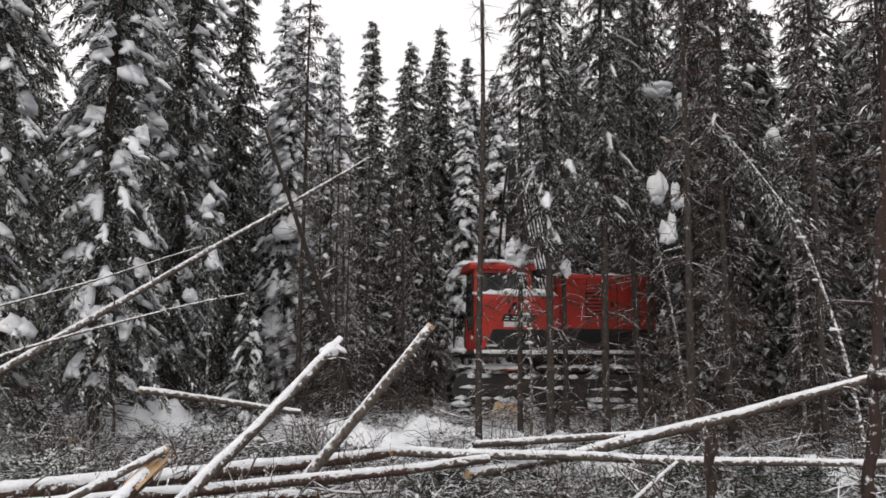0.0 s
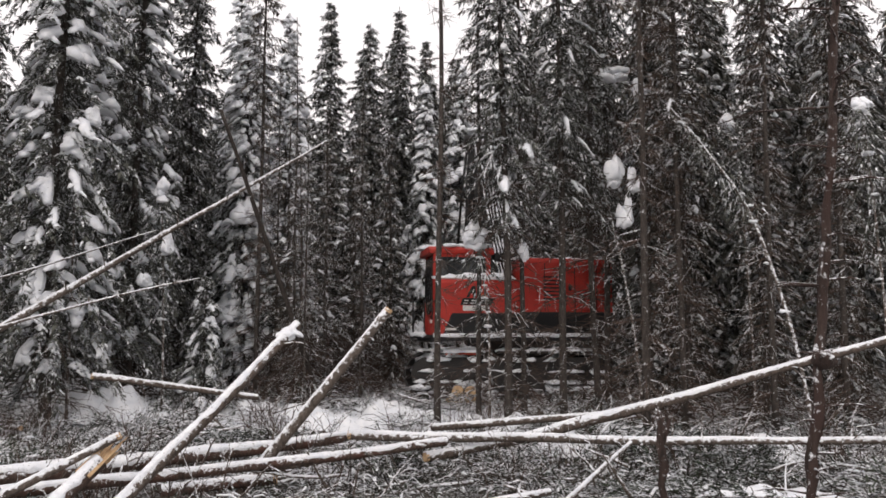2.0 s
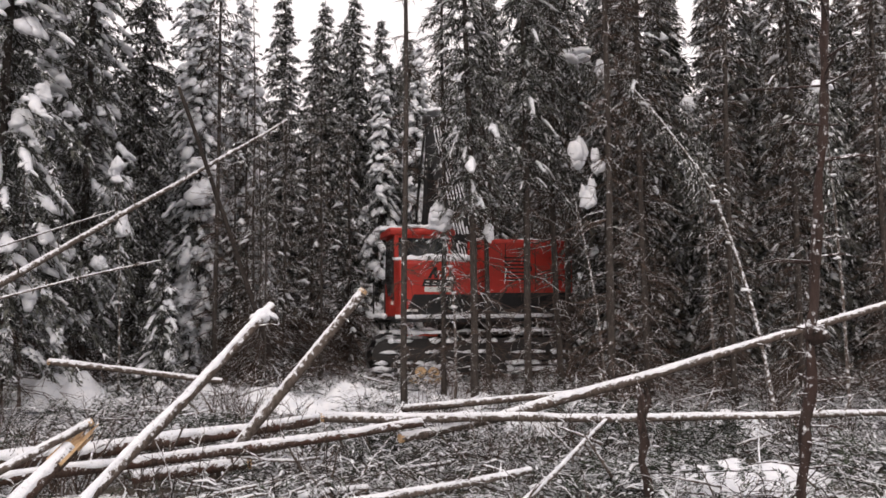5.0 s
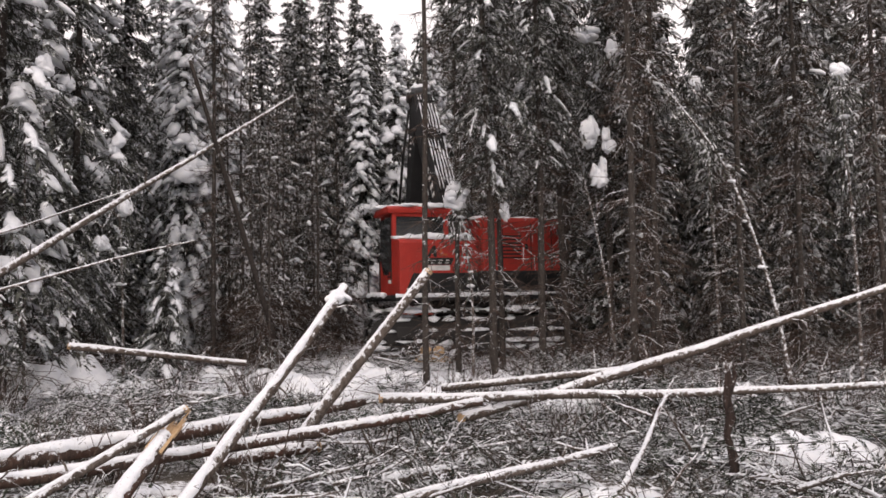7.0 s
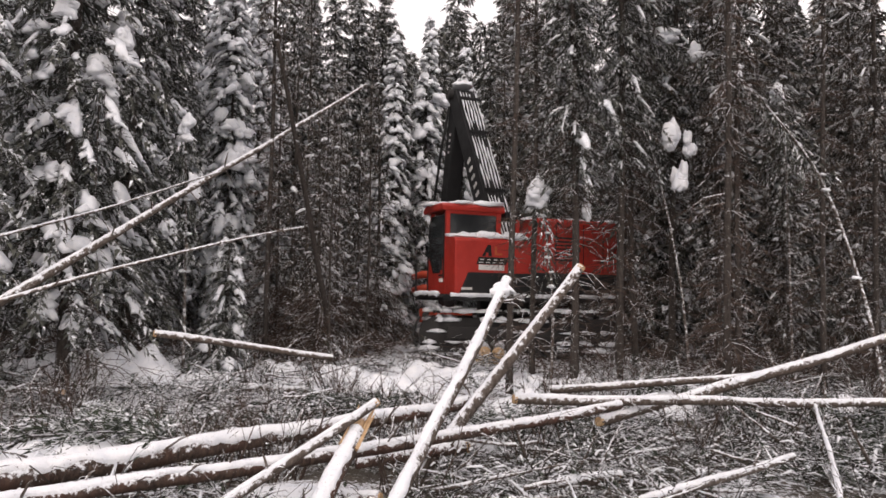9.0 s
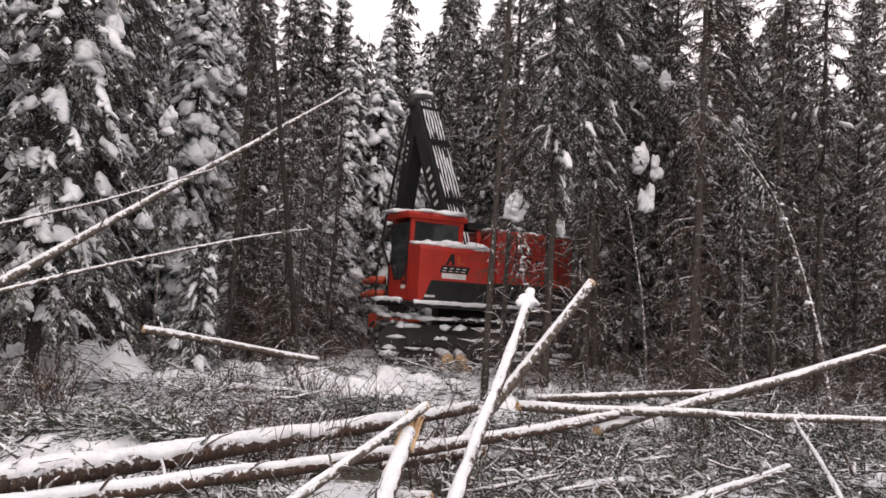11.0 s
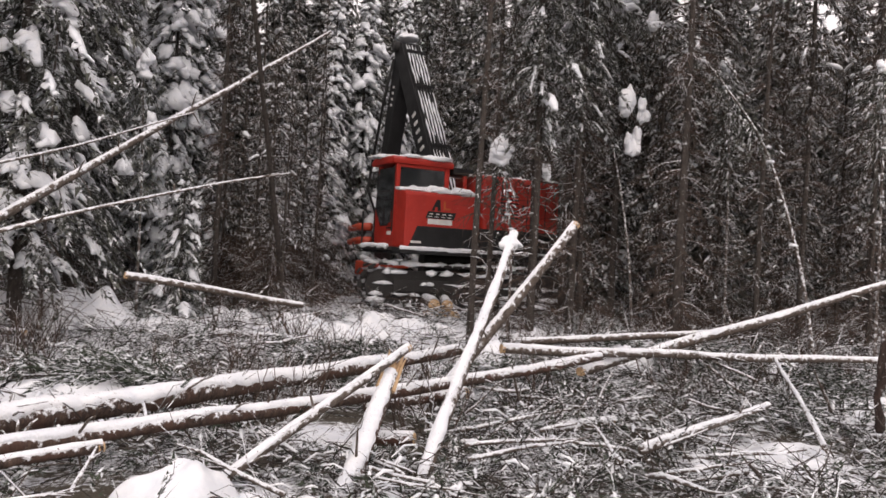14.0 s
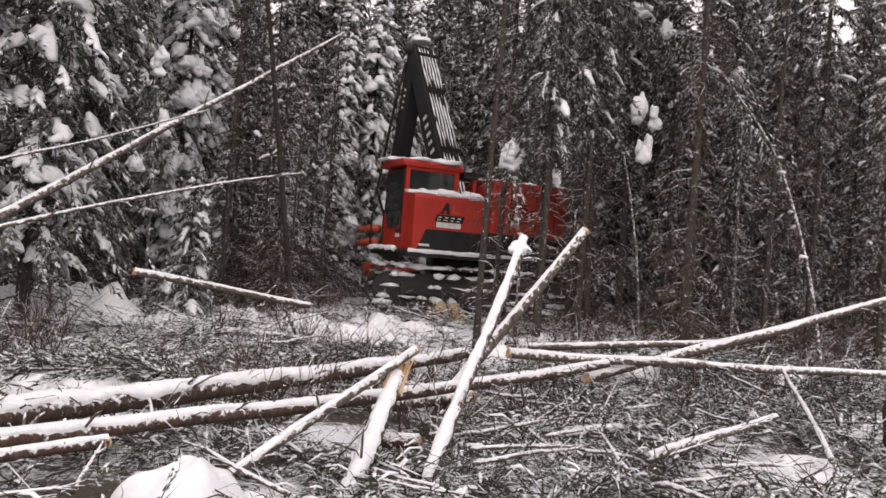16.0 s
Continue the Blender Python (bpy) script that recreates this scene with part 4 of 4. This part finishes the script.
    for o in thing.children_recursive:
        if o in reach or o.parent in reach or o.name.split(".")[0] in ("hose", "lift_cylinder", "wrist", "elbow_pin") or o.data in squashed:
            if o.data not in squashed:
                squashed.add(o.data)
                for v in o.data.vertices:
                    v.co.x += 0.60
            continue
        squashed.add(o.data)
        for v in o.data.vertices:
            v.co.y *= 0.54
            if v.co.z > 1.52:
                v.co.z = 1.52 + (v.co.z - 1.52) * 0.86
    # undercarriage, square to the clearing
    under = P("undercarriage", box_mesh("undercarriage", (-0.9, -0.7, 0.75), (0.9, 0.7, 1.42), STEEL, 0.08), "dark carbody under the turntable")
    under.matrix_basis = pose(2.3, 1.5, 0, 0, 0, -22)
    for y in (-1.62, 1.12):
        outline = []
        for k in range(24):
            t = 2 * math.pi * k / 24
            cx = 1.95 if math.cos(t) > 0 else -1.95
            outline.append((cx + 0.40 * math.cos(t), 0.62 + 0.40 * math.sin(t)))
        track = part("track", prism_mesh("track", outline, y + 0.10, y + 0.45, STEEL, 0, 1), under, "crawler track packed with snow")
        pts = []
        for k in range(44):
            s = k / 44 * (2 * 3.9 + math.pi)
            if s < 3.9:
                q = (-1.95 + s, 1.13, 0)
            elif s < 3.9 + math.pi / 2:
                g = (s - 3.9) * 2
                q = (1.95 + 0.51 * math.sin(g), 0.62 + 0.51 * math.cos(g), g)
            elif s < 7.8 + math.pi / 2:
                q = (1.95 - (s - 3.9 - math.pi / 2), 0.11, math.pi)
            else:
                g = math.pi + (s - 7.8 - math.pi / 2) * 2
                q = (-1.95 + 0.51 * math.sin(g), 0.62 + 0.51 * math.cos(g), g)
            pts.append(q)
        shoe = box_mesh("track_shoe", (-0.085, y - 0.06, -0.02), (0.085, y + 0.62, 0.035), STEEL, 0.008)
        for x, z, g in pts:
            o = part("track_shoe", shoe, track)
            o.matrix_basis = Matrix.Translation((x, 0, z)) @ Matrix.Rotation(g, 4, "Y")
        for x in (-1.3, -0.65, 0.0, 0.65, 1.3):
            so = Soup()
            tube(so, [(x, y, 0.30), (x, y + 0.5, 0.30)], [0.16, 0.16], 14)
            part("roller", so.mesh("roller", STEEL, True), track)
        part("frame_beam", box_mesh("frame_beam", (-1.7, y + 0.02, 0.52), (1.7, y + 0.1, 0.80), STEEL, 0.02), track)
        so = Soup()
        for i in range(95):
            r = random.Random(500 + i)
            blob(so, (r.uniform(-2.2, 2.2), y + r.choice((-0.02, 0.1, 0.3, 0.45)), r.choice((1.15, 1.15, 0.95, 0.7, 0.45, 0.3))), (r.uniform(0.08, 0.34), 0.13, r.uniform(0.05, 0.1)), i + 300, 1)
        part("snow_cover", so.mesh("snow_cover", SNOW, True), track, "snow lumps on the track", "stuff")


feller_buncher()


# ---- log pile by the tracks ----
def pile():
    r = random.Random(9)
    for i, (dx, dz) in enumerate(((-0.30, 0.12), (-0.02, 0.10), (0.26, 0.12), (-0.15, 0.34), (0.13, 0.33))):
        p = Vector((1.35 + dx * 0.95, 17.6 + 0.2 * r.random(), 0.12 + dz))
        log("cut_log", p, p + Vector((0.5 + 0.4 * r.random(), 2.4, 0.02)), 0.20, 0.18, "short cut log with pale round end in a pile", BARK_BROWN, 0.6, "a", 0, 0, 60 + i, "log", "cut log pile")


pile()


# ---- snow lumps and bowed trees ----
def mound(c, size, seed, label="rounded heap of fresh snow on the slash"):
    """One lumpy heap of snow with an uneven rim that dips into the ground."""
    verts, faces = [], []
    rings, spokes = 16, 34
    for i in range(rings + 1):
        for j in range(spokes):
            g = 2 * math.pi * j / spokes
            rim = 1 + 0.45 * noise.noise(Vector((math.cos(g) * 1.2, math.sin(g) * 1.2, seed * 3.7)))
            q = i / rings
            x, y = 1.15 * size[0] * rim * q * math.cos(g), 1.15 * size[1] * rim * q * math.sin(g)
            lumps = 0.75 + 0.8 * noise.noise(Vector((x * 2.6, y * 2.6, seed))) + 0.35 * noise.noise(Vector((x * 7, y * 7, seed * 2.0)))
            z = size[2] * (1 - q ** 2.4) * lumps - 0.14 * q ** 4
            verts.append((c[0] + x, c[1] + y, c[2] + z))
    for i in range(rings):
        for j in range(spokes):
            k = (j + 1) % spokes
            faces.append((i * spokes + j, (i + 1) * spokes + j, (i + 1) * spokes + k, i * spokes + k))
    me = bpy.data.meshes.new("snow_mound")
    me.from_pydata(verts, [], faces)
    bm = bmesh.new()
    bm.from_mesh(me)
    bmesh.ops.remove_doubles(bm, verts=bm.verts[:], dist=0.0005)
    bm.to_mesh(me)
    bm.free()
    me.materials.append(SNOW)
    me.polygons.foreach_set("use_smooth", [True] * len(me.polygons))
    tagged(new("snow_mound", me), label, "snow heap", "snow heaps")


for i, (x, y, z, a, b, c) in enumerate(((-4.1, 6.85, -0.12, 0.36, 0.32, 0.24), (-5.6, 16.1, 0.18, 1.0, 0.5, 0.5), (-1.9, 16.5, 0.1, 0.7, 0.4, 0.22), (-0.3, 17.0, 0.12, 0.8, 0.5, 0.22), (2.2, 14.6, 0.05, 0.9, 0.4, 0.25), (3.6, 13.6, 0.0, 0.7, 0.4, 0.25), (0.8, 13.2, 0.0, 0.7, 0.35, 0.2), (-3.0, 17.5, 0.1, 0.7, 0.4, 0.2), (4.0, 9.0, -0.15, 1.0, 0.6, 0.15), (-5.2, 17.2, 0.12, 1.1, 0.5, 0.3), (-6.9, 17.0, 0.12, 0.9, 0.5, 0.35), (-3.9, 15.6, 0.08, 0.8, 0.4, 0.22), (-1.0, 15.3, 0.05, 0.9, 0.4, 0.22), (0.2, 15.8, 0.08, 0.8, 0.4, 0.22), (1.2, 15.0, 0.05, 0.7, 0.4, 0.2), (2.9, 12.9, -0.02, 0.8, 0.35, 0.22), (5.2, 12.4, -0.02, 0.8, 0.4, 0.22), (-2.3, 12.6, -0.05, 0.8, 0.4, 0.18), (0.95, 7.2, -0.24, 0.62, 0.55, 0.14), (1.5, 7.8, -0.24, 0.5, 0.45, 0.12), (1.3, 8.6, -0.26, 0.35, 0.4, 0.12), (-2.9, 6.7, -0.24, 0.5, 0.4, 0.12), (-4.9, 9.6, -0.16, 0.55, 0.4, 0.12), (0.2, 7.6, -0.26, 0.3, 0.3, 0.1), (-3.5, 6.95, -0.25, 0.45, 0.35, 0.12), (-5.0, 10.5, -0.1, 0.8, 0.5, 0.16))):
    mound((x, y, z), (a, b, c), i + 3)


def bowed_tree(pts, r, clumps, label, seed, sprays=700):
    """A young tree bent over in an arch by the snow; clumps: (place, size) of the snow that hangs on it."""
    thing = new("bowed_spruce")
    path = []
    P = [Vector(p) for p in pts]
    for i in range(len(P) - 1):
        q0, q1, q2, q3 = P[max(i - 1, 0)], P[i], P[i + 1], P[min(i + 2, len(P) - 1)]
        for k in range(5):
            t = k / 5
            path.append(0.5 * ((2 * q1) + (q2 - q0) * t + (2 * q0 - 5 * q1 + 4 * q2 - q3) * t * t + (3 * q1 - q0 - 3 * q2 + q3) * t ** 3))
    path.append(P[-1])
    n = len(path)
    so = Soup()
    tube(so, path, [r * (1 - 0.75 * i / n) for i in range(n)], 8)
    part("trunk", so.mesh("trunk", BARK_PLASTERED, True), thing)
    rn = random.Random(seed)
    v, f = [], []
    for i in range(sprays):
        t = 0.45 + 0.55 * rn.random()
        p = path[min(int(t * n), n - 1)]
        o = Vector((rn.uniform(-1, 1), rn.uniform(-1, 1), rn.uniform(-1.2, -0.1))).normalized()
        p = p + o * rn.uniform(0, 0.5)
        w = o.cross(Vector((rn.uniform(-1, 1), rn.uniform(-1, 1), 1))).normalized()
        L = rn.uniform(0.1, 0.22)
        sprig(v, f, p, o, w, L, 0.015, 0.3)
    so = Soup()
    so.v, so.f = v, f
    part("crown", so.mesh("crown", NEEDLE_SNOWY), thing)
    so = Soup()
    for i, (c, s) in enumerate(clumps):
        for k in range(6):
            q = [c[j] + rn.uniform(-0.45, 0.45) * s[j] for j in range(3)]
            blob(so, q, [u * rn.uniform(0.35, 0.75) for u in s], seed * 31 + i * 11 + k, 3, 0.5, (rn.uniform(-1, 1), 0))
    for i in range(16):
        p = path[int((0.25 + 0.7 * rn.random()) * n)]
        w = rn.choice((0.02, 0.025, 0.03, 0.035, 0.05))
        blob(so, p + Vector((rn.uniform(-0.05, 0.05), rn.uniform(-0.05, 0.05), r * 0.5)), (w * 1.5, w * 1.3, w * 0.8), seed + i, 2)
    part("snow_load", so.mesh("snow_load", SNOW, True), thing, "heavy hanging clumps of snow", "stuff")
    tagged(thing, label, "bowed tree", "bowed trees")


bowed_tree([(6.3, 12.6, 0.0), (6.15, 12.85, 1.6), (5.8, 13.28, 3.42), (5.35, 13.71, 4.53), (4.75, 14.7, 5.9), (4.17, 15.88, 6.62)], 0.034,
           [((4.17, 15.8, 6.68), (0.34, 0.3, 0.22)), ((4.5, 15.2, 6.2), (0.16, 0.14, 0.2))], "spruce bowed into an arch, its tip buried in snow", 3)
bowed_tree([(4.5, 15.4, 0.1), (4.35, 15.5, 2.0), (4.0, 15.8, 4.2), (3.6, 16.1, 5.3), (3.09, 16.41, 5.75)], 0.028,
           [((3.09, 16.4, 5.78), (0.22, 0.2, 0.14)), ((4.04, 15.2, 4.58), (0.22, 0.18, 0.36)), ((4.38, 15.2, 4.45), (0.14, 0.13, 0.32)), ((4.18, 15.2, 3.85), (0.17, 0.15, 0.34))], "slim bowed spruce hung with long clumps of snow", 5)
bowed_tree([(1.65, 15.0, 0.1), (1.65, 14.95, 1.5), (1.55, 15.05, 2.7), (1.45, 15.15, 3.3)], 0.03,
           [((1.45, 15.1, 3.38), (0.25, 0.22, 0.30)), ((2.3, 15.0, 3.1), (0.12, 0.1, 0.22))], "small spruce with a round cushion of snow", 8, 350)


bowed_tree([(7.3, 12.3, 0.0), (7.25, 12.25, 2.0), (7.1, 12.15, 4.0), (6.96, 12.05, 5.0)], 0.03, [((6.96, 12.05, 5.0), (0.17, 0.15, 0.16))], "slim sapling with a round ball of snow at its tip", 12)
bowed_tree([(6.5, 15.2, 0.0), (6.45, 15.2, 2.5), (6.3, 15.1, 4.6), (6.1, 15.03, 5.57)], 0.03, [((6.1, 15.0, 5.55), (0.18, 0.16, 0.22))], "slim sapling bent by a hanging lump of snow", 14)

bowed_tree([(-5.95, 15.5, 0.0), (-5.95, 15.45, 2.0), (-5.93, 15.35, 4.0), (-5.89, 15.17, 5.0)], 0.035, [((-5.88, 15.05, 5.0), (0.26, 0.22, 0.36)), ((-5.5, 15.0, 5.6), (0.18, 0.16, 0.24)), ((-6.35, 14.9, 5.9), (0.22, 0.18, 0.22))], "young spruce weighed down by long cushions of snow", 21)
bowed_tree([(-4.6, 16.6, 0.0), (-4.62, 16.6, 1.6), (-4.65, 16.5, 3.2), (-4.7, 16.4, 4.4)], 0.03, [((-4.7, 16.35, 4.4), (0.16, 0.15, 0.3)), ((-4.5, 16.3, 3.4), (0.15, 0.14, 0.26)), ((-4.9, 16.2, 2.7), (0.17, 0.15, 0.2))], "young spruce hung with drooping clumps of snow", 23)


# ---- slash ----
def part_of_slash(one, top):
    thing = new("stick")
    part("stem", one.mesh("stem", BARK_FROST, True), thing)
    if top.v:
        part("snow_cover", top.mesh("snow_cover", SNOW, True), thing)
    return tagged(thing, "thin broken stick with snow along its top" if top.v else "thin broken stick poking up from the slash", "stick", "sticks in the slash")


def slash():
    r = random.Random(21)
    tw, gr = Soup(), Soup()
    gv, gf = [], []

    bare = ((-4.2, 6.75, 0.5), (0.9, 7.25, 0.62), (1.15, 6.7, 0.5), (1.3, 7.9, 0.3), (1.3, 8.75, 0.28), (1.45, 7.75, 0.5), (1.8, 8.3, 0.35), (-3.5, 7.0, 0.35), (-5.2, 11.8, 0.5), (-5.9, 12.5, 0.6), (-6.3, 16.5, 0.9), (-1.0, 15.5, 1.1), (1.5, 15.5, 1.1),
            (3.3, 12.6, 0.6), (-3.5, 16.4, 0.9), (5.5, 12.0, 0.7), (-4.6, 9.8, 0.4), (0.6, 13.3, 0.6), (-5.6, 9.2, 0.4), (4.6, 9.0, 0.5))

    def spot():
        while True:
            y = 5.0 + 13.0 * r.random() ** 1.15
            x = r.uniform(-3.2 - 0.42 * y, 2.0 + 0.62 * y)
            if noise.noise(Vector((x * 0.6, y * 0.6, 40))) > -0.05 - 0.4 * r.random() and all((x - p) ** 2 + (y - q) ** 2 > (w * r.uniform(0.7, 1.2)) ** 2 for p, q, w in bare):
                return x, y
    for i in range(15000):
        x, y = spot()
        z = ground_height(x, y)
        heap = max(0.0, 0.55 + noise.noise(Vector((x * 0.5, y * 0.5, 20))))
        p = Vector((x, y, z + r.random() ** 1.5 * 0.36 * heap))
        a = r.uniform(0, 6.28)
        up = r.gauss(0.08, 0.22) if r.random() < 0.84 else r.uniform(0.5, 1.8)
        o = Vector((math.cos(a), math.sin(a), up)).normalized()
        s = Vector((-o.y, o.x, 0))
        ln = r.uniform(0.12, 0.7)
        bend = r.uniform(-0.3, 0.3)
        m = p + o * ln * 0.5 + Vector((r.uniform(-0.06, 0.06), r.uniform(-0.06, 0.06), r.uniform(-0.03, 0.06))) * ln * 2
        e = p + o * ln + s * bend * ln + Vector((0, 0, -0.08 * ln))
        rr = r.uniform(0.0028, 0.0075)
        curl = Vector((r.uniform(-0.2, 0.2), r.uniform(-0.2, 0.2), r.uniform(-0.05, 0.22))) * ln
        tube(tw, [p, m + curl * 0.6, p.lerp(e, 0.8) + curl * 0.8, e], [rr, rr * 0.8, rr * 0.6, rr * 0.3], 3, False)
        for j in range(r.choice((0, 1, 1, 2))):
            t = r.uniform(0.3, 0.9)
            q = p.lerp(e, t)
            d = (o + s * r.choice((-1, 1)) * r.uniform(0.5, 1.1) + Vector((0, 0, r.uniform(-0.2, 0.4)))).normalized()
            tube(tw, [q, q + d * ln * r.uniform(0.15, 0.45)], [rr * 0.6, rr * 0.25], 3, False)
        if r.random() < 0.42:
            for j in range(24):
                t = 0.1 + 0.9 * r.random()
                q = p.lerp(e, t)
                d = (o + s * r.choice((-1, 1)) * r.uniform(0.3, 1.0) + Vector((0, 0, r.uniform(-0.35, 0.25)))).normalized()
                w = d.cross(Vector((r.uniform(-0.5, 0.5), r.uniform(-0.5, 0.5), 1))).normalized()
                L = r.uniform(0.04, 0.13)
                sprig(gv, gf, q, d, w, L, 0.011, 0.2)
    st, sn = Soup(), Soup()
    singles = 0
    for i in range(430):
        x, y = spot()
        a = r.uniform(0, 6.28)
        up = r.gauss(0.06, 0.16) if r.random() < 0.86 else r.uniform(0.5, 1.6)
        o = Vector((math.cos(a), math.sin(a), up)).normalized()
        s = Vector((-o.y, o.x, 0))
        p = Vector((x, y, ground_height(x, y) + r.uniform(0.0, 0.30)))
        ln = r.uniform(0.35, 1.2) * (0.6 if up > 0.5 else 1)
        rr = r.uniform(0.008, 0.021)
        pts = [p + o * ln * t + s * 0.06 * ln * noise.noise(Vector((i * 3.1, t * 2, 0))) + Vector((0, 0, 0.05 * ln * noise.noise(Vector((i * 1.7, t * 2, 9))))) for t in (0, 0.25, 0.5, 0.75, 1)]
        near = y < 9.6 and singles < 200
        one, top = (Soup(), Soup()) if near else (st, sn)
        tube(one, pts, [rr, rr * 0.9, rr * 0.75, rr * 0.6, rr * 0.35], 6, True, 0.3)
        for k in range(2):
            q = pts[r.choice((1, 2, 3))]
            d = (o + s * r.choice((-1, 1)) * r.uniform(0.4, 1.0) + Vector((0, 0, r.uniform(-0.1, 0.4)))).normalized()
            tube(one, [q, q + d * ln * r.uniform(0.08, 0.3)], [rr * 0.5, rr * 0.2], 4, False)
        if up < 0.5:
            tube(top, [q + Vector((0, 0, rr * 0.75)) for q in pts[:4]], [rr * 0.6, rr * 0.7, rr * 0.6, rr * 0.2], 5, True, 0.8)
        if near:
            singles += 1
            thing = part_of_slash(one, top)
    for i in range(4200):
        x, y = spot()
        a = r.uniform(0, 6.28)
        o = Vector((math.cos(a), math.sin(a), r.uniform(-0.2, 0.35)))
        k = r.choice((0.006, 0.008, 0.010, 0.013, 0.02))
        p = Vector((x, y, ground_height(x, y) + r.uniform(0.05, 0.3)))
        ln = k * r.uniform(4.0, 14.0)
        tongue(sn, [p, p + o * ln * 0.5 + Vector((0, 0, 0.15 * ln)), p + o * ln], Vector((-o.y, o.x, 0)), k, k * 0.8, r, 4)
    tagged(new("slash_sticks", st.mesh("slash_sticks", BARK_FROST, True)), "broken sticks and limbs scattered through the slash", "slash", kind="stuff")
    tagged(new("slash_snow", sn.mesh("slash_snow", SNOW, True)), "crumbs and thin lines of snow caught in the slash", "snow", kind="stuff")
    tagged(new("slash_twigs", tw.mesh("slash_twigs", SLASH_TWIG)), "tangled bare twigs and limbs strewn over the snow", "slash", kind="stuff")
    gr.v, gr.f = gv, gf
    tagged(new("slash_sprays", gr.mesh("slash_sprays", SLASH_GREEN)), "grey-green spruce sprays littering the clearing", "slash", kind="stuff")


slash()


def undergrowth():
    """Brown dead brush along the foot of the standing trees."""
    r = random.Random(33)
    so = Soup()
    for i in range(7500):
        y = 14.2 + 12 * r.random() ** 1.3
        x = r.uniform(-4 - 0.42 * y, 2.0 + 0.85 * y)
        if x < 4.2 and y < 17.2:
            continue
        z = ground_height(x, y)
        tall = 0.9 if not (-0.6 < x < 3.6 and y < 19) else 0.45
        a = r.uniform(0, 6.28)
        p = Vector((x, y, z + r.random() * 0.5 * tall))
        o = Vector((math.cos(a), math.sin(a), r.uniform(-0.3, 0.9))).normalized()
        ln = r.uniform(0.25, 0.9) * tall
        e = p + o * ln + Vector((r.uniform(-0.1, 0.1), r.uniform(-0.1, 0.1), -0.1 * ln))
        rr = r.uniform(0.005, 0.012)
        tube(so, [p, p.lerp(e, 0.5) + Vector((0, 0, 0.06 * ln)), e], [rr, rr * 0.7, rr * 0.3], 3, False)
        for j in range(2):
            q = p.lerp(e, r.uniform(0.3, 0.9))
            d = Vector((r.uniform(-1, 1), r.uniform(-1, 1), r.uniform(-0.5, 0.8))).normalized()
            tube(so, [q, q + d * ln * r.uniform(0.2, 0.5)], [rr * 0.6, rr * 0.25], 3, False)
    tagged(new("undergrowth_twigs", so.mesh("undergrowth_twigs", DEAD)), "brown dead brush at the foot of the trees", "undergrowth", kind="stuff")


undergrowth()


# ---- dead shrubs standing in the slash ----
def dead_shrub(x, y, seed):
    r = random.Random(seed)
    so = Soup()
    z = ground_height(x, y) - 0.03
    for i in range(r.randint(14, 26)):
        a = r.uniform(0, 6.28)
        p = Vector((x + r.uniform(-0.25, 0.25), y + r.uniform(-0.2, 0.2), z))
        o = Vector((math.cos(a) * 0.45, math.sin(a) * 0.45, 1)).normalized()
        ln = r.uniform(0.3, 0.95)
        m = p + o * ln * 0.55
        e = m + (o + Vector((r.uniform(-0.5, 0.5), r.uniform(-0.5, 0.5), -0.1))) * ln * 0.45
        rr = r.uniform(0.004, 0.009)
        tube(so, [p, m, e], [rr, rr * 0.75, rr * 0.3], 4, False)
        for j in range(4):
            q = m.lerp(e, r.random()) if j % 2 else p.lerp(m, r.uniform(0.4, 1))
            d = (o + Vector((r.uniform(-1, 1), r.uniform(-1, 1), r.uniform(-0.4, 0.4)))).normalized()
            tube(so, [q, q + d * ln * r.uniform(0.12, 0.35)], [rr * 0.55, rr * 0.2], 3, False)
    tagged(new("dead_shrub", so.mesh("dead_shrub", DEAD)), "bare brown shrub of thin upright twigs in the slash", "shrub", "dead shrubs")


rs = random.Random(5)
for i in range(34):
    dead_shrub(rs.uniform(-6, 7.5), rs.uniform(10.3, 15.0), 900 + i)
for i in range(8):
    dead_shrub(rs.uniform(-4.5, 3.0), rs.uniform(8.2, 10.0), 950 + i)
